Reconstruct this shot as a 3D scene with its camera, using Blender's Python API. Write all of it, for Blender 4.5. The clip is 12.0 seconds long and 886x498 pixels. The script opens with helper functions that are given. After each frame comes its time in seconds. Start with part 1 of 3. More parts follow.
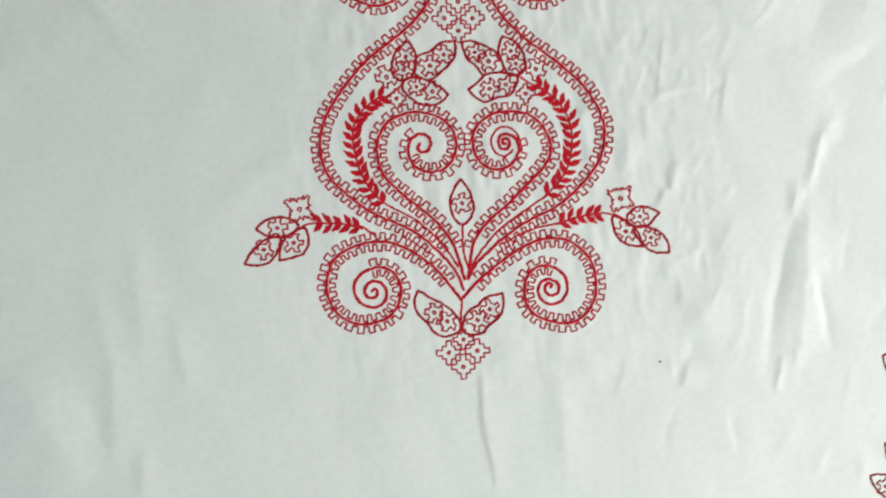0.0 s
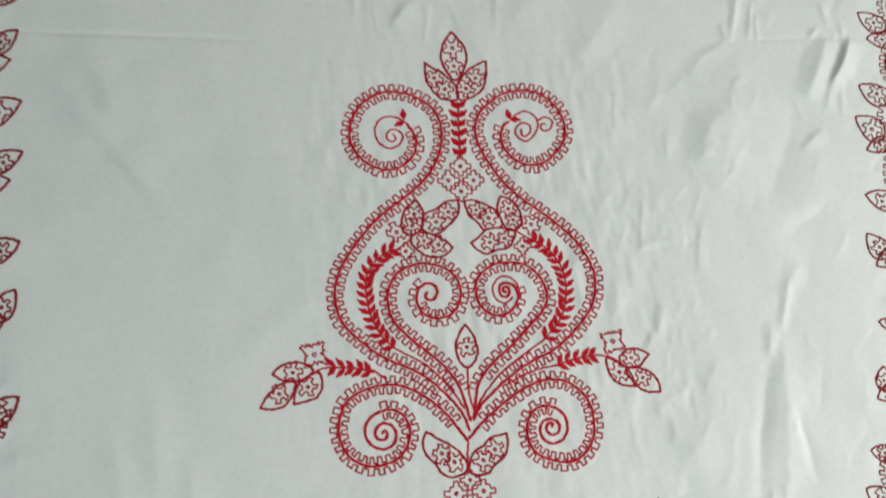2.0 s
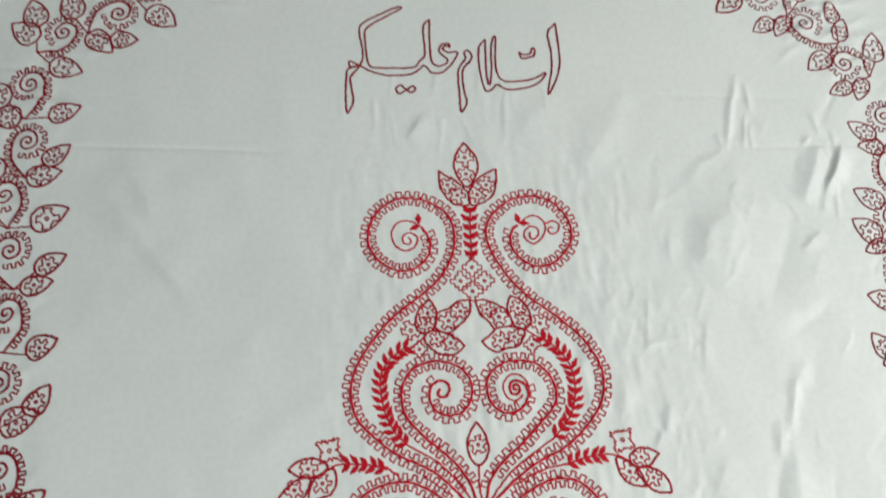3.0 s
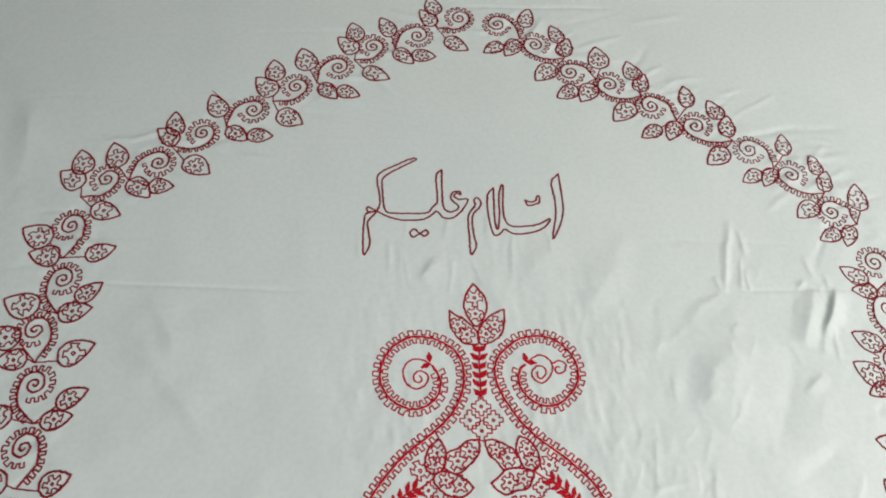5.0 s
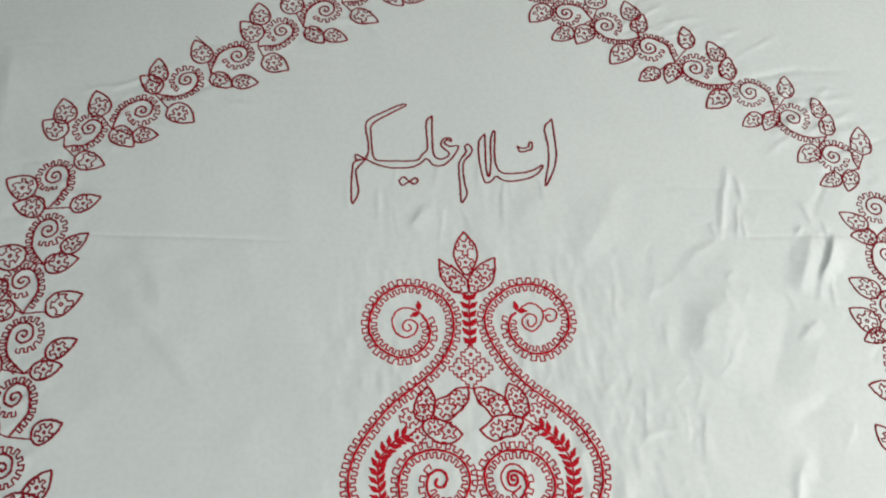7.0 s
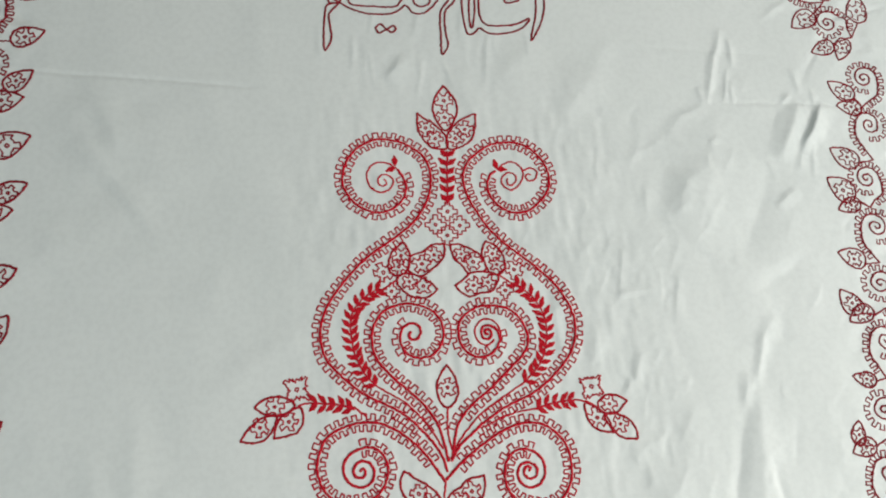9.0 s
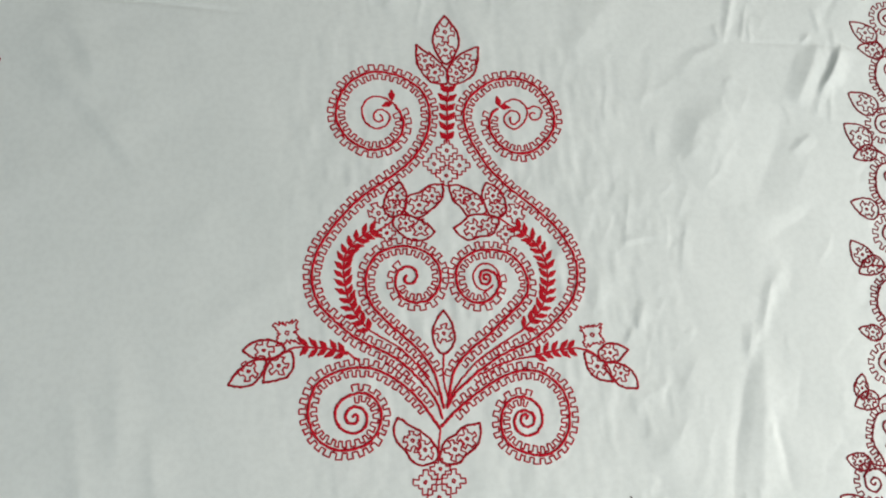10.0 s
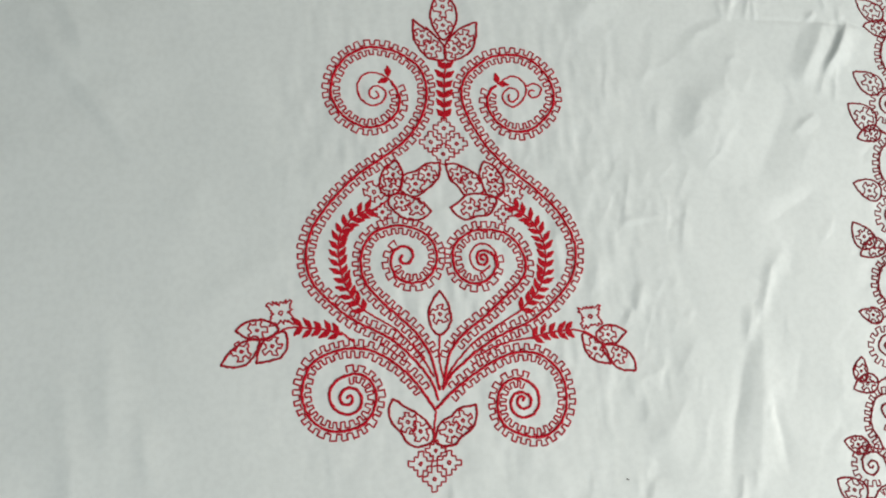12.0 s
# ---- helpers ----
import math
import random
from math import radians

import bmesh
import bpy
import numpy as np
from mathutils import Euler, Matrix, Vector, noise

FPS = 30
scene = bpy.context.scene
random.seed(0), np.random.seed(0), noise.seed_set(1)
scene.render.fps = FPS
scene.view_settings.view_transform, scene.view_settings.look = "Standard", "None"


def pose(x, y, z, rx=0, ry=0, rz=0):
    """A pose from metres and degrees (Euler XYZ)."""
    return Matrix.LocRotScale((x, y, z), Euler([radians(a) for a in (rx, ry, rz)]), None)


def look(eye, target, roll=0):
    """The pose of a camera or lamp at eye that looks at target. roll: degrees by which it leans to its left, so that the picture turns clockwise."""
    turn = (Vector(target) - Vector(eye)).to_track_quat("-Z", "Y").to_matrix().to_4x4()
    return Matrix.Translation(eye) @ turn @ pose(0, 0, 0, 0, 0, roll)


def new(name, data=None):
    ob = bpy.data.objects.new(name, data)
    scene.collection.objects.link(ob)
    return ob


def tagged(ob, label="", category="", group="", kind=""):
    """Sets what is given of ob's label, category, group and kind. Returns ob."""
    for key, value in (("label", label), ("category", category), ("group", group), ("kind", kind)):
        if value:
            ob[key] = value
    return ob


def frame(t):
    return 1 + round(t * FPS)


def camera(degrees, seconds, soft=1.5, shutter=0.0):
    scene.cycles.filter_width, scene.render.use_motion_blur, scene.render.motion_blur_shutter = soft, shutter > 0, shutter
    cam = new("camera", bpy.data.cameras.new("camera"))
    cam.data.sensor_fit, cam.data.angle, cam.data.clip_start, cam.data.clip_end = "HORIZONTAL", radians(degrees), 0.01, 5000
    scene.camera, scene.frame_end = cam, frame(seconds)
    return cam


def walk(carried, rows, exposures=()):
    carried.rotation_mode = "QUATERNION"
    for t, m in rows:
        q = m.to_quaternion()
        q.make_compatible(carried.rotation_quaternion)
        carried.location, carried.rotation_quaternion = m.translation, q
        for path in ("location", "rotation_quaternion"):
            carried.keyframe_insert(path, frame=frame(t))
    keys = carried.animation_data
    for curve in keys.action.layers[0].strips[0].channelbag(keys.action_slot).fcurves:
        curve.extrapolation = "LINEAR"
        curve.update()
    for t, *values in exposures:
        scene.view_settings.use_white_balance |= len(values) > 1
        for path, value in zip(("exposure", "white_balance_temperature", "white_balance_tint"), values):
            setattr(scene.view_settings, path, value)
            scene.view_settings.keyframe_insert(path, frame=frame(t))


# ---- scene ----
cam = camera(68.9, 12.0, soft=1.95, shutter=0.5)
PATH = [
    (0, (-0.0307, -0.5822, -0.0517), (0.0143, 1.4169, -0.0879), -1.72),
    (0.5, (-0.0535, -0.5902, -0.0336), (0.1042, 1.4036, -0.0311), -1.33),
    (1, (-0.0585, -0.6018, -0.0297), (0.0752, 1.3914, 0.0671), -1.97),
    (1.5, (-0.0604, -0.6097, -0.0262), (0.0897, 1.3736, 0.1839), -2.16),
    (2, (-0.0597, -0.6290, -0.0206), (0.0696, 1.3441, 0.2796), -2.27),
    (2.5, (-0.0484, -0.6492, -0.0141), (0.0483, 1.2972, 0.4355), -2.18),
    (3, (-0.0511, -0.6647, -0.0096), (0.0164, 1.2574, 0.5389), -1.80),
    (3.5, (-0.0516, -0.6936, 0.0033), (-0.0034, 1.1804, 0.7005), -1.76),
    (3.7, (-0.0535, -0.6989, 0.0009), (-0.0089, 1.1520, 0.7573), -1.50),
    (5.3, (-0.0535, -0.7046, 0.0016), (-0.0087, 1.0858, 0.8916), -1.02),
    (5.5, (-0.0538, -0.7076, 0.0084), (-0.0112, 1.0896, 0.8849), -1.20),
    (6, (-0.0528, -0.7035, 0.0059), (-0.0475, 1.1112, 0.8467), -0.47),
    (6.5, (-0.0413, -0.6991, -0.0011), (-0.0549, 1.1195, 0.8311), -0.10),
    (7, (-0.0342, -0.6867, -0.0022), (-0.0098, 1.1604, 0.7644), -1.14),
    (7.2, (-0.0326, -0.6826, -0.0040), (-0.0075, 1.1698, 0.7494), -1.25),
    (8.8, (-0.0478, -0.6487, -0.0388), (0.0957, 1.2907, 0.4282), -0.55),
    (9, (-0.0484, -0.6464, -0.0408), (0.0890, 1.2909, 0.4366), -0.45),
    (9.5, (-0.0486, -0.6303, -0.0482), (0.0947, 1.3218, 0.3631), 0.07),
    (10, (-0.0542, -0.6138, -0.0462), (0.1172, 1.3499, 0.2919), 0.45),
    (10.5, (-0.0522, -0.6096, -0.0485), (0.1181, 1.3545, 0.2883), 0.52),
    (11, (-0.0530, -0.6051, -0.0500), (0.1268, 1.3626, 0.2597), 0.50),
    (11.5, (-0.0541, -0.6045, -0.0476), (0.1273, 1.3654, 0.2467), 0.57),
    (12, (-0.0526, -0.6032, -0.0489), (0.1289, 1.3672, 0.2417), 0.67),
]
walk(cam, [(t, look(eye, target, roll)) for t, eye, target, roll in PATH],
     [(0, 0.19), (0.5, 0.0), (1.5, -0.02), (2.0, -0.05), (2.5, -0.02), (3.0, 0.1), (3.7, 0.09), (5.5, 0.1), (7.2, 0.09), (8.8, 0.05), (9.5, 0.03), (12, 0.03)])

# ---- light ----
world = bpy.data.worlds.new("sky")
scene.world = world
world.use_nodes = True
wn = world.node_tree.nodes
sky = wn.new("ShaderNodeTexSky")
sky.sky_type, sky.sun_disc, sky.sun_elevation, sky.sun_rotation = "NISHITA", False, radians(38), radians(120)
wn["Background"].inputs["Strength"].default_value = 0.1
world.node_tree.links.new(sky.outputs["Color"], wn["Background"].inputs["Color"])


def window_light(name, m, width, height, watts, colour):
    data = bpy.data.lights.new(name, "AREA")
    data.shape, data.size, data.size_y, data.energy, data.color = "RECTANGLE", width, height, watts, colour
    ob = new(name, data)
    ob.matrix_world = m
    return ob


# daylight standing in the two window openings of the room
window_light("daylight_east", look((1.97, -1.5, -0.62), (0, -0.1, -0.1)), 1.3, 1.3, 64, (1.0, 0.99, 0.96))
window_light("daylight_west", look((-1.97, -1.1, -0.98), (0, -0.1, -0.5)), 1.1, 0.85, 7.5, (0.62, 0.84, 1.0))


# ---- materials ----
def material(name):
    mat = bpy.data.materials.new(name)
    mat.use_nodes = True
    nt = mat.node_tree
    return mat, nt.nodes, nt.links, nt.nodes["Principled BSDF"]


def node(nodes, kind, **values):
    n = nodes.new(kind)
    for key, value in values.items():
        n.inputs[key].default_value = value
    return n


def ramp(nodes, low, high, a=0.0, b=1.0):
    r = nodes.new("ShaderNodeValToRGB")
    r.color_ramp.elements[0].position, r.color_ramp.elements[1].position = a, b
    r.color_ramp.elements[0].color, r.color_ramp.elements[1].color = (*low, 1), (*high, 1)
    return r


def cotton_material():
    mat, n, l, b = material("white_cotton")
    co = n.new("ShaderNodeTexCoord")
    big = node(n, "ShaderNodeTexNoise", Scale=3.2, Detail=5.0, Roughness=0.55)
    tone = ramp(n, (0.716, 0.765, 0.747), (0.776, 0.82, 0.801), 0.3, 0.7)
    slub = node(n, "ShaderNodeTexNoise", Scale=160.0, Detail=3.0)
    mix = n.new("ShaderNodeMix")
    mix.data_type, mix.blend_type = "RGBA", "MULTIPLY"
    grain = ramp(n, (0.93, 0.93, 0.93), (1, 1, 1), 0.35, 0.6)
    l.new(co.outputs["Object"], big.inputs["Vector"])
    l.new(co.outputs["Object"], slub.inputs["Vector"])
    l.new(big.outputs["Fac"], tone.inputs["Fac"])
    l.new(slub.outputs["Fac"], grain.inputs["Fac"])
    mix.inputs[0].default_value = 0.6
    l.new(tone.outputs["Color"], mix.inputs[6])
    l.new(grain.outputs["Color"], mix.inputs[7])
    l.new(mix.outputs[2], b.inputs["Base Color"])
    b.inputs["Roughness"].default_value = 0.82
    b.inputs["Sheen Weight"].default_value = 0.12
    b.inputs["Specular IOR Level"].default_value = 0.25
    # woven threads and a soft crumple
    weave = []
    for axis in ("X", "Z"):
        w = node(n, "ShaderNodeTexWave", Scale=190.0, Distortion=0.6, Detail=1.0)
        w.bands_direction = axis
        l.new(co.outputs["Object"], w.inputs["Vector"])
        weave.append(w)
    add = n.new("ShaderNodeMath")
    l.new(weave[0].outputs["Fac"], add.inputs[0])
    l.new(weave[1].outputs["Fac"], add.inputs[1])
    fine = node(n, "ShaderNodeBump", Strength=0.06, Distance=0.0006)
    l.new(add.outputs[0], fine.inputs["Height"])
    crumple = node(n, "ShaderNodeTexNoise", Scale=24.0, Detail=4.0, Roughness=0.5, Distortion=0.6)
    l.new(co.outputs["Object"], crumple.inputs["Vector"])
    soft = node(n, "ShaderNodeBump", Strength=0.08, Distance=0.006)
    l.new(crumple.outputs["Fac"], soft.inputs["Height"])
    l.new(fine.outputs["Normal"], soft.inputs["Normal"])
    l.new(soft.outputs["Normal"], b.inputs["Normal"])
    return mat


def thread_material(name, dark, light):
    mat, n, l, b = material(name)
    geo = n.new("ShaderNodeNewGeometry")
    tone = ramp(n, dark, light)
    l.new(geo.outputs["Random Per Island"], tone.inputs["Fac"])
    l.new(tone.outputs["Color"], b.inputs["Base Color"])
    b.inputs["Roughness"].default_value = 0.6
    b.inputs["Specular IOR Level"].default_value = 0.2
    co = n.new("ShaderNodeTexCoord")
    twist = node(n, "ShaderNodeTexWave", Scale=420.0, Distortion=1.0)
    twist.bands_direction = "DIAGONAL"
    l.new(co.outputs["Object"], twist.inputs["Vector"])
    bump = node(n, "ShaderNodeBump", Strength=0.35, Distance=0.0004)
    l.new(twist.outputs["Fac"], bump.inputs["Height"])
    l.new(bump.outputs["Normal"], b.inputs["Normal"])
    return mat


def plain_material(name, low, high, scale, rough, bump_strength=0.1, stretch=(1, 1, 1)):
    mat, n, l, b = material(name)
    co = n.new("ShaderNodeTexCoord")
    mp = n.new("ShaderNodeMapping")
    mp.inputs["Scale"].default_value = stretch
    noise_tex = node(n, "ShaderNodeTexNoise", Scale=scale, Detail=7.0, Roughness=0.6)
    tone = ramp(n, low, high, 0.3, 0.7)
    bump = node(n, "ShaderNodeBump", Strength=bump_strength, Distance=0.003)
    l.new(co.outputs["Object"], mp.inputs["Vector"])
    l.new(mp.outputs["Vector"], noise_tex.inputs["Vector"])
    l.new(noise_tex.outputs["Fac"], tone.inputs["Fac"])
    l.new(noise_tex.outputs["Fac"], bump.inputs["Height"])
    l.new(tone.outputs["Color"], b.inputs["Base Color"])
    l.new(bump.outputs["Normal"], b.inputs["Normal"])
    b.inputs["Roughness"].default_value = rough
    return mat


COTTON = cotton_material()
LINE = thread_material("crimson_thread", (0.46, 0.005, 0.018), (0.60, 0.008, 0.028))
FINE = thread_material("fine_crimson_thread", (0.37, 0.009, 0.022), (0.50, 0.013, 0.032))
LEAF = thread_material("dark_crimson_thread", (0.32, 0.005, 0.015), (0.44, 0.007, 0.021))
BORDER = thread_material("maroon_thread", (0.20, 0.008, 0.016), (0.30, 0.011, 0.023))
SATIN = thread_material("red_satin_thread", (0.46, 0.003, 0.012), (0.58, 0.005, 0.020))
WOOD = plain_material("dark_wood", (0.012, 0.006, 0.004), (0.035, 0.017, 0.011), 5.0, 0.4, 0.15, (6, 6, 0.7))
PLASTER = plain_material("painted_plaster", (0.50, 0.50, 0.46), (0.56, 0.56, 0.52), 4.0, 0.8)
# darkened to grey so that less light bounces down onto the cloth
CEILING = plain_material("low_bounce_ceiling", (0.30, 0.30, 0.28), (0.36, 0.36, 0.34), 3.0, 0.85)
TILE = plain_material("grey_floor", (0.20, 0.19, 0.17), (0.28, 0.27, 0.25), 6.0, 0.45)

# ---- the room ----
FLOOR_Z, CEIL_Z, SIDE, BACK, WALL_Y = -1.45, 1.30, 2.0, -3.4, 0.02


def boxes_mesh(name, boxes, mat):
    bm = bmesh.new()
    for x0, x1, y0, y1, z0, z1 in boxes:
        m = Matrix.Translation(((x0 + x1) / 2, (y0 + y1) / 2, (z0 + z1) / 2)) @ Matrix.Diagonal((x1 - x0, y1 - y0, z1 - z0, 1))
        bmesh.ops.create_cube(bm, size=1.0, matrix=m)
    data = bpy.data.meshes.new(name)
    bm.to_mesh(data)
    bm.free()
    data.materials.append(mat)
    return new(name, data)


def side_wall(name, x0, x1, opening):
    """A side wall in four pieces round one window opening (y0, y1, z0, z1)."""
    y0, y1, z0, z1 = opening
    return boxes_mesh(name, [(x0, x1, BACK, y0, FLOOR_Z, CEIL_Z), (x0, x1, y1, WALL_Y, FLOOR_Z, CEIL_Z),
                             (x0, x1, y0, y1, FLOOR_Z, z0), (x0, x1, y0, y1, z1, CEIL_Z)], PLASTER)


tagged(boxes_mesh("wall_north", [(-SIDE - 0.15, SIDE + 0.15, WALL_Y, WALL_Y + 0.15, FLOOR_Z, CEIL_Z)], WOOD),
       "dark brown wooden wall behind the hanging", "wall", kind="structure")
tagged(boxes_mesh("wall_south", [(-SIDE - 0.15, SIDE + 0.15, BACK - 0.15, BACK, FLOOR_Z, CEIL_Z)], PLASTER),
       "plain painted plaster wall", "wall", kind="structure")
tagged(side_wall("wall_east", SIDE, SIDE + 0.15, (-2.2, -0.8, -1.32, 0.08)), "painted plaster wall with a window opening", "wall", kind="structure")
tagged(side_wall("wall_west", -SIDE - 0.15, -SIDE, (-1.7, -0.5, -1.43, -0.5)), "painted plaster wall with a window opening", "wall", kind="structure")
tagged(boxes_mesh("floor", [(-SIDE - 0.15, SIDE + 0.15, BACK - 0.15, WALL_Y + 0.15, FLOOR_Z - 0.1, FLOOR_Z)], TILE),
       "plain grey floor", "floor", kind="structure")
# added out of view to close the room; its grey holds bounced light down
tagged(boxes_mesh("ceiling", [(-SIDE - 0.15, SIDE + 0.15, BACK - 0.15, WALL_Y + 0.15, CEIL_Z, CEIL_Z + 0.1)], CEILING),
       "plain unseen ceiling, darkened to cut bounced light", "ceiling", kind="structure")

# ---- the cloth's surface: height towards the room, all in millimetres ----
rng = np.random.default_rng(7)
LATTICE = [rng.random((64, 64)) for _ in range(6)]


def smooth_noise(u, v, grid):
    i, j = np.floor(u).astype(int), np.floor(v).astype(int)
    a, b = u - i, v - j
    a, b = a * a * a * (a * (a * 6 - 15) + 10), b * b * b * (b * (b * 6 - 15) + 10)
    g = LATTICE[grid]
    i0, i1, j0, j1 = i % 64, (i + 1) % 64, j % 64, (j + 1) % 64
    return (g[i0, j0] * (1 - a) + g[i1, j0] * a) * (1 - b) + (g[i0, j1] * (1 - a) + g[i1, j1] * a) * b - 0.5


# many small creases strewn over the crumpled side, mostly leaning the same way
SMALL_CREASES = []
for _ in range(110):
    su, sv, lean, run = rng.uniform(120, 470), rng.uniform(-270, 330), rng.normal(-0.3, 0.4), rng.uniform(16, 60)
    bend = rng.normal(0, 0.12) * run
    crest = [(su, sv), (su + 0.5 * run * math.sin(lean) + bend, sv - 0.5 * run * math.cos(lean)), (su + run * math.sin(lean), sv - run * math.cos(lean))]
    SMALL_CREASES.append((rng.uniform(3, 12), rng.uniform(4, 14), rng.uniform(0.10, 0.36) * rng.choice([1, 1, -1]), crest))
for _ in range(60):
    su, sv, lean, run = rng.uniform(85, 260), rng.uniform(-110, 150), rng.normal(-0.45, 0.35), rng.uniform(14, 45)
    SMALL_CREASES.append((rng.uniform(3, 8), rng.uniform(3, 9), rng.uniform(0.08, 0.27), [(su, sv), (su + run * math.sin(lean), sv - run * math.cos(lean))]))
for _ in range(34):
    su, sv, lean, run = rng.uniform(-600, 150), rng.uniform(-280, 640), rng.normal(0.3, 0.6), rng.uniform(60, 190)
    SMALL_CREASES.append((rng.uniform(16, 40), rng.uniform(22, 50), rng.uniform(0.2, 0.6), [(su, sv), (su + run * math.sin(lean), sv - run * math.cos(lean))]))
# puckers that run out from the joints of the border, and hang under the lettering
def add_puckers():
    for row in BORDER_LEFT + BORDER_RIGHT:
        if row[1] < 300:
            continue
        for _ in range(6):
            su, sv, run = row[0] + rng.normal(0, 32), row[1] + rng.normal(0, 30), rng.uniform(40, 105)
            lean = rng.normal(0.35 if row[0] > 0 else -0.3, 0.35)
            du, dv = math.cos(lean) * run, math.sin(lean) * run
            SMALL_CREASES.append((rng.uniform(4, 9), rng.uniform(4, 10), rng.uniform(0.3, 1.0) * rng.choice([1, 1, -1]), [(su - 0.3 * du, sv - 0.3 * dv), (su + 0.7 * du, sv + 0.7 * dv)]))
    for _ in range(16):
        su, sv, run = rng.uniform(-140, 120), rng.uniform(335, 420), rng.uniform(25, 70)
        SMALL_CREASES.append((rng.uniform(4, 7), rng.uniform(4, 9), rng.uniform(0.15, 0.45), [(su, sv), (su + rng.normal(0, 7), sv - run)]))


# straight marks of an old folding: crossing height v0, slope, from u, to u, depth
FOLD_MARKS = [(310, -0.058, -460, -190, 0.9), (755, -0.01, -20, 230, 1.6), (291, 0.0, 285, 470, 0.5), (361, -0.05, 210, 410, 0.5), (700, 0.03, -330, 60, 0.5), (585, 0.05, -640, -480, 0.4)]

def height(u, v):
    u, v = np.asarray(u, float), np.asarray(v, float)
    h = 3.0 * smooth_noise(u / 190 + 9, v / 240 + 5, 0)
    # the free side falls back towards the wall
    h = h - 0.05 * 40 * np.log1p(np.exp(-(u + 470) / 40))
    right = 1 / (1 + np.exp(-(u - 150) / 60))
    low = 1 / (1 + np.exp((v - 330) / 70))
    rough = 0.5 + 0.3 * right * low + 0.2 * low
    s, q = u + 0.45 * v, v - 0.45 * u
    h = h + rough * (1.3 * smooth_noise(s / 62 + 3, q / 130 + 8, 1) + 0.55 * smooth_noise(s / 27 + 7, q / 60 + 2, 2)
                     + 0.2 * smooth_noise(u / 12 + 1, v / 19 + 4, 3))
    # sharp little valleys of the crumpled side
    h = h + right * low * (0.9 * np.abs(smooth_noise(s / 70 + 15, q / 120 + 31, 4)) + 0.4 * np.abs(smooth_noise(s / 33 + 5, q / 70 + 11, 5)) - 0.3)
    # fine puckers where the stitching draws the cloth together
    inside = np.exp(-((u - 35) / 185) ** 4) * np.exp(-((v - 60) / 230) ** 4)
    h = h + inside * (1.0 * smooth_noise(u / 7.0 + v / 60, v / 19 + 3, 1) + 1.3 * smooth_noise(u / 17 + 4, v / 22, 3))
    shape = h.shape
    u, v, h = u.ravel(), v.ravel(), h.ravel().copy()
    for left, right_side, k, crest in CREASES + SMALL_CREASES:
        p = np.array(crest, float)
        m = max(left, right_side) + 3
        near = np.nonzero((u > p[:, 0].min() - m) & (u < p[:, 0].max() + m) & (v > p[:, 1].min() - m) & (v < p[:, 1].max() + m))[0]
        if not len(near):
            continue
        a, b = u[near], v[near]
        runs = np.concatenate([[0], np.cumsum(np.hypot(*np.diff(p, axis=0).T))])
        best, across, along = np.full(len(near), 1e9), np.zeros(len(near)), np.zeros(len(near))
        for n, ((u0, v0), (u1, v1)) in enumerate(zip(p[:-1], p[1:])):
            du, dv, size = u1 - u0, v1 - v0, runs[n + 1] - runs[n]
            t = np.clip(((a - u0) * du + (b - v0) * dv) / size ** 2, 0, 1)
            far = np.hypot(a - u0 - t * du, b - v0 - t * dv)
            d = np.copysign(far, (b - v0) * du - (a - u0) * dv)
            closer = far < best
            best, across, along = np.where(closer, far, best), np.where(closer, d, across), np.where(closer, runs[n] + t * size, along)
        across = across + min(2.2, 0.25 * m) * smooth_noise(along / 14 + p[0, 0], along * 0 + p[0, 1] / 9, 2)
        reach = np.where(across < 0, left, right_side) * (0.75 + 0.5 * (smooth_noise(along / 30 + p[0, 1], along * 0 + 3, 3) + 0.5))
        end = np.sin(math.pi * np.clip(along / runs[-1], 0, 1)) ** (0.6 if m < 25 else 0.9)
        blunt = 0.12 * np.minimum(reach, 28)
        rise = 1 - (np.sqrt(across ** 2 + blunt ** 2) - blunt) / reach
        h[near] += (1.6 if m < 25 else 1.25) * k * end * np.clip(rise, 0, 1) ** 1.6
    # and round the joints of the border
    for row in BORDER_LEFT + BORDER_RIGHT:
        mu, mv = (row[0] + row[2]) / 2, (row[1] + row[3]) / 2
        near = np.nonzero((np.abs(u - mu) < 85) & (np.abs(v - mv) < 85))[0]
        if len(near):
            a, b = u[near], v[near]
            fade = np.exp(-(((a - mu) ** 2 + (b - mv) ** 2) / 45 ** 2) ** 1.5)
            h[near] += fade * (1.1 * smooth_noise((a + b) / 26 + 1, (b - 0.5 * a) / 11 + 2, 1) + 1.3 * smooth_noise(a / 19 + 4, (b - 0.4 * a) / 24 + 6, 3))
    u, v, h = u.reshape(shape), v.reshape(shape), h.reshape(shape)
    for v0, slope, ua, ub, depth in FOLD_MARKS:
        d = v - v0 - slope * (u - ua) - 2.5 * smooth_noise(u / 40, u * 0, 2)
        gate = np.clip((u - ua) / 40, 0, 1) * np.clip((ub - u) / 40, 0, 1)
        h = h - depth * gate * np.exp(-(d / 2.2) ** 2)
    return h


def surface(u, v, lift=0.0):
    """Points of the room on the cloth, at pattern places u, v in millimetres."""
    u, v = np.asarray(u, float), np.asarray(v, float)
    return np.stack([u, -height(u, v) - np.asarray(lift, float), v], axis=-1) * 0.001


def mesh_object(name, verts, faces, mat, parent=None, label=""):
    data = bpy.data.meshes.new(name)
    data.from_pydata(verts.tolist(), [], faces)
    data.polygons.foreach_set("use_smooth", [True] * len(data.polygons))
    data.materials.append(mat)
    ob = new(name, data)
    if parent is not None:
        ob.parent = parent
    return tagged(ob, label)


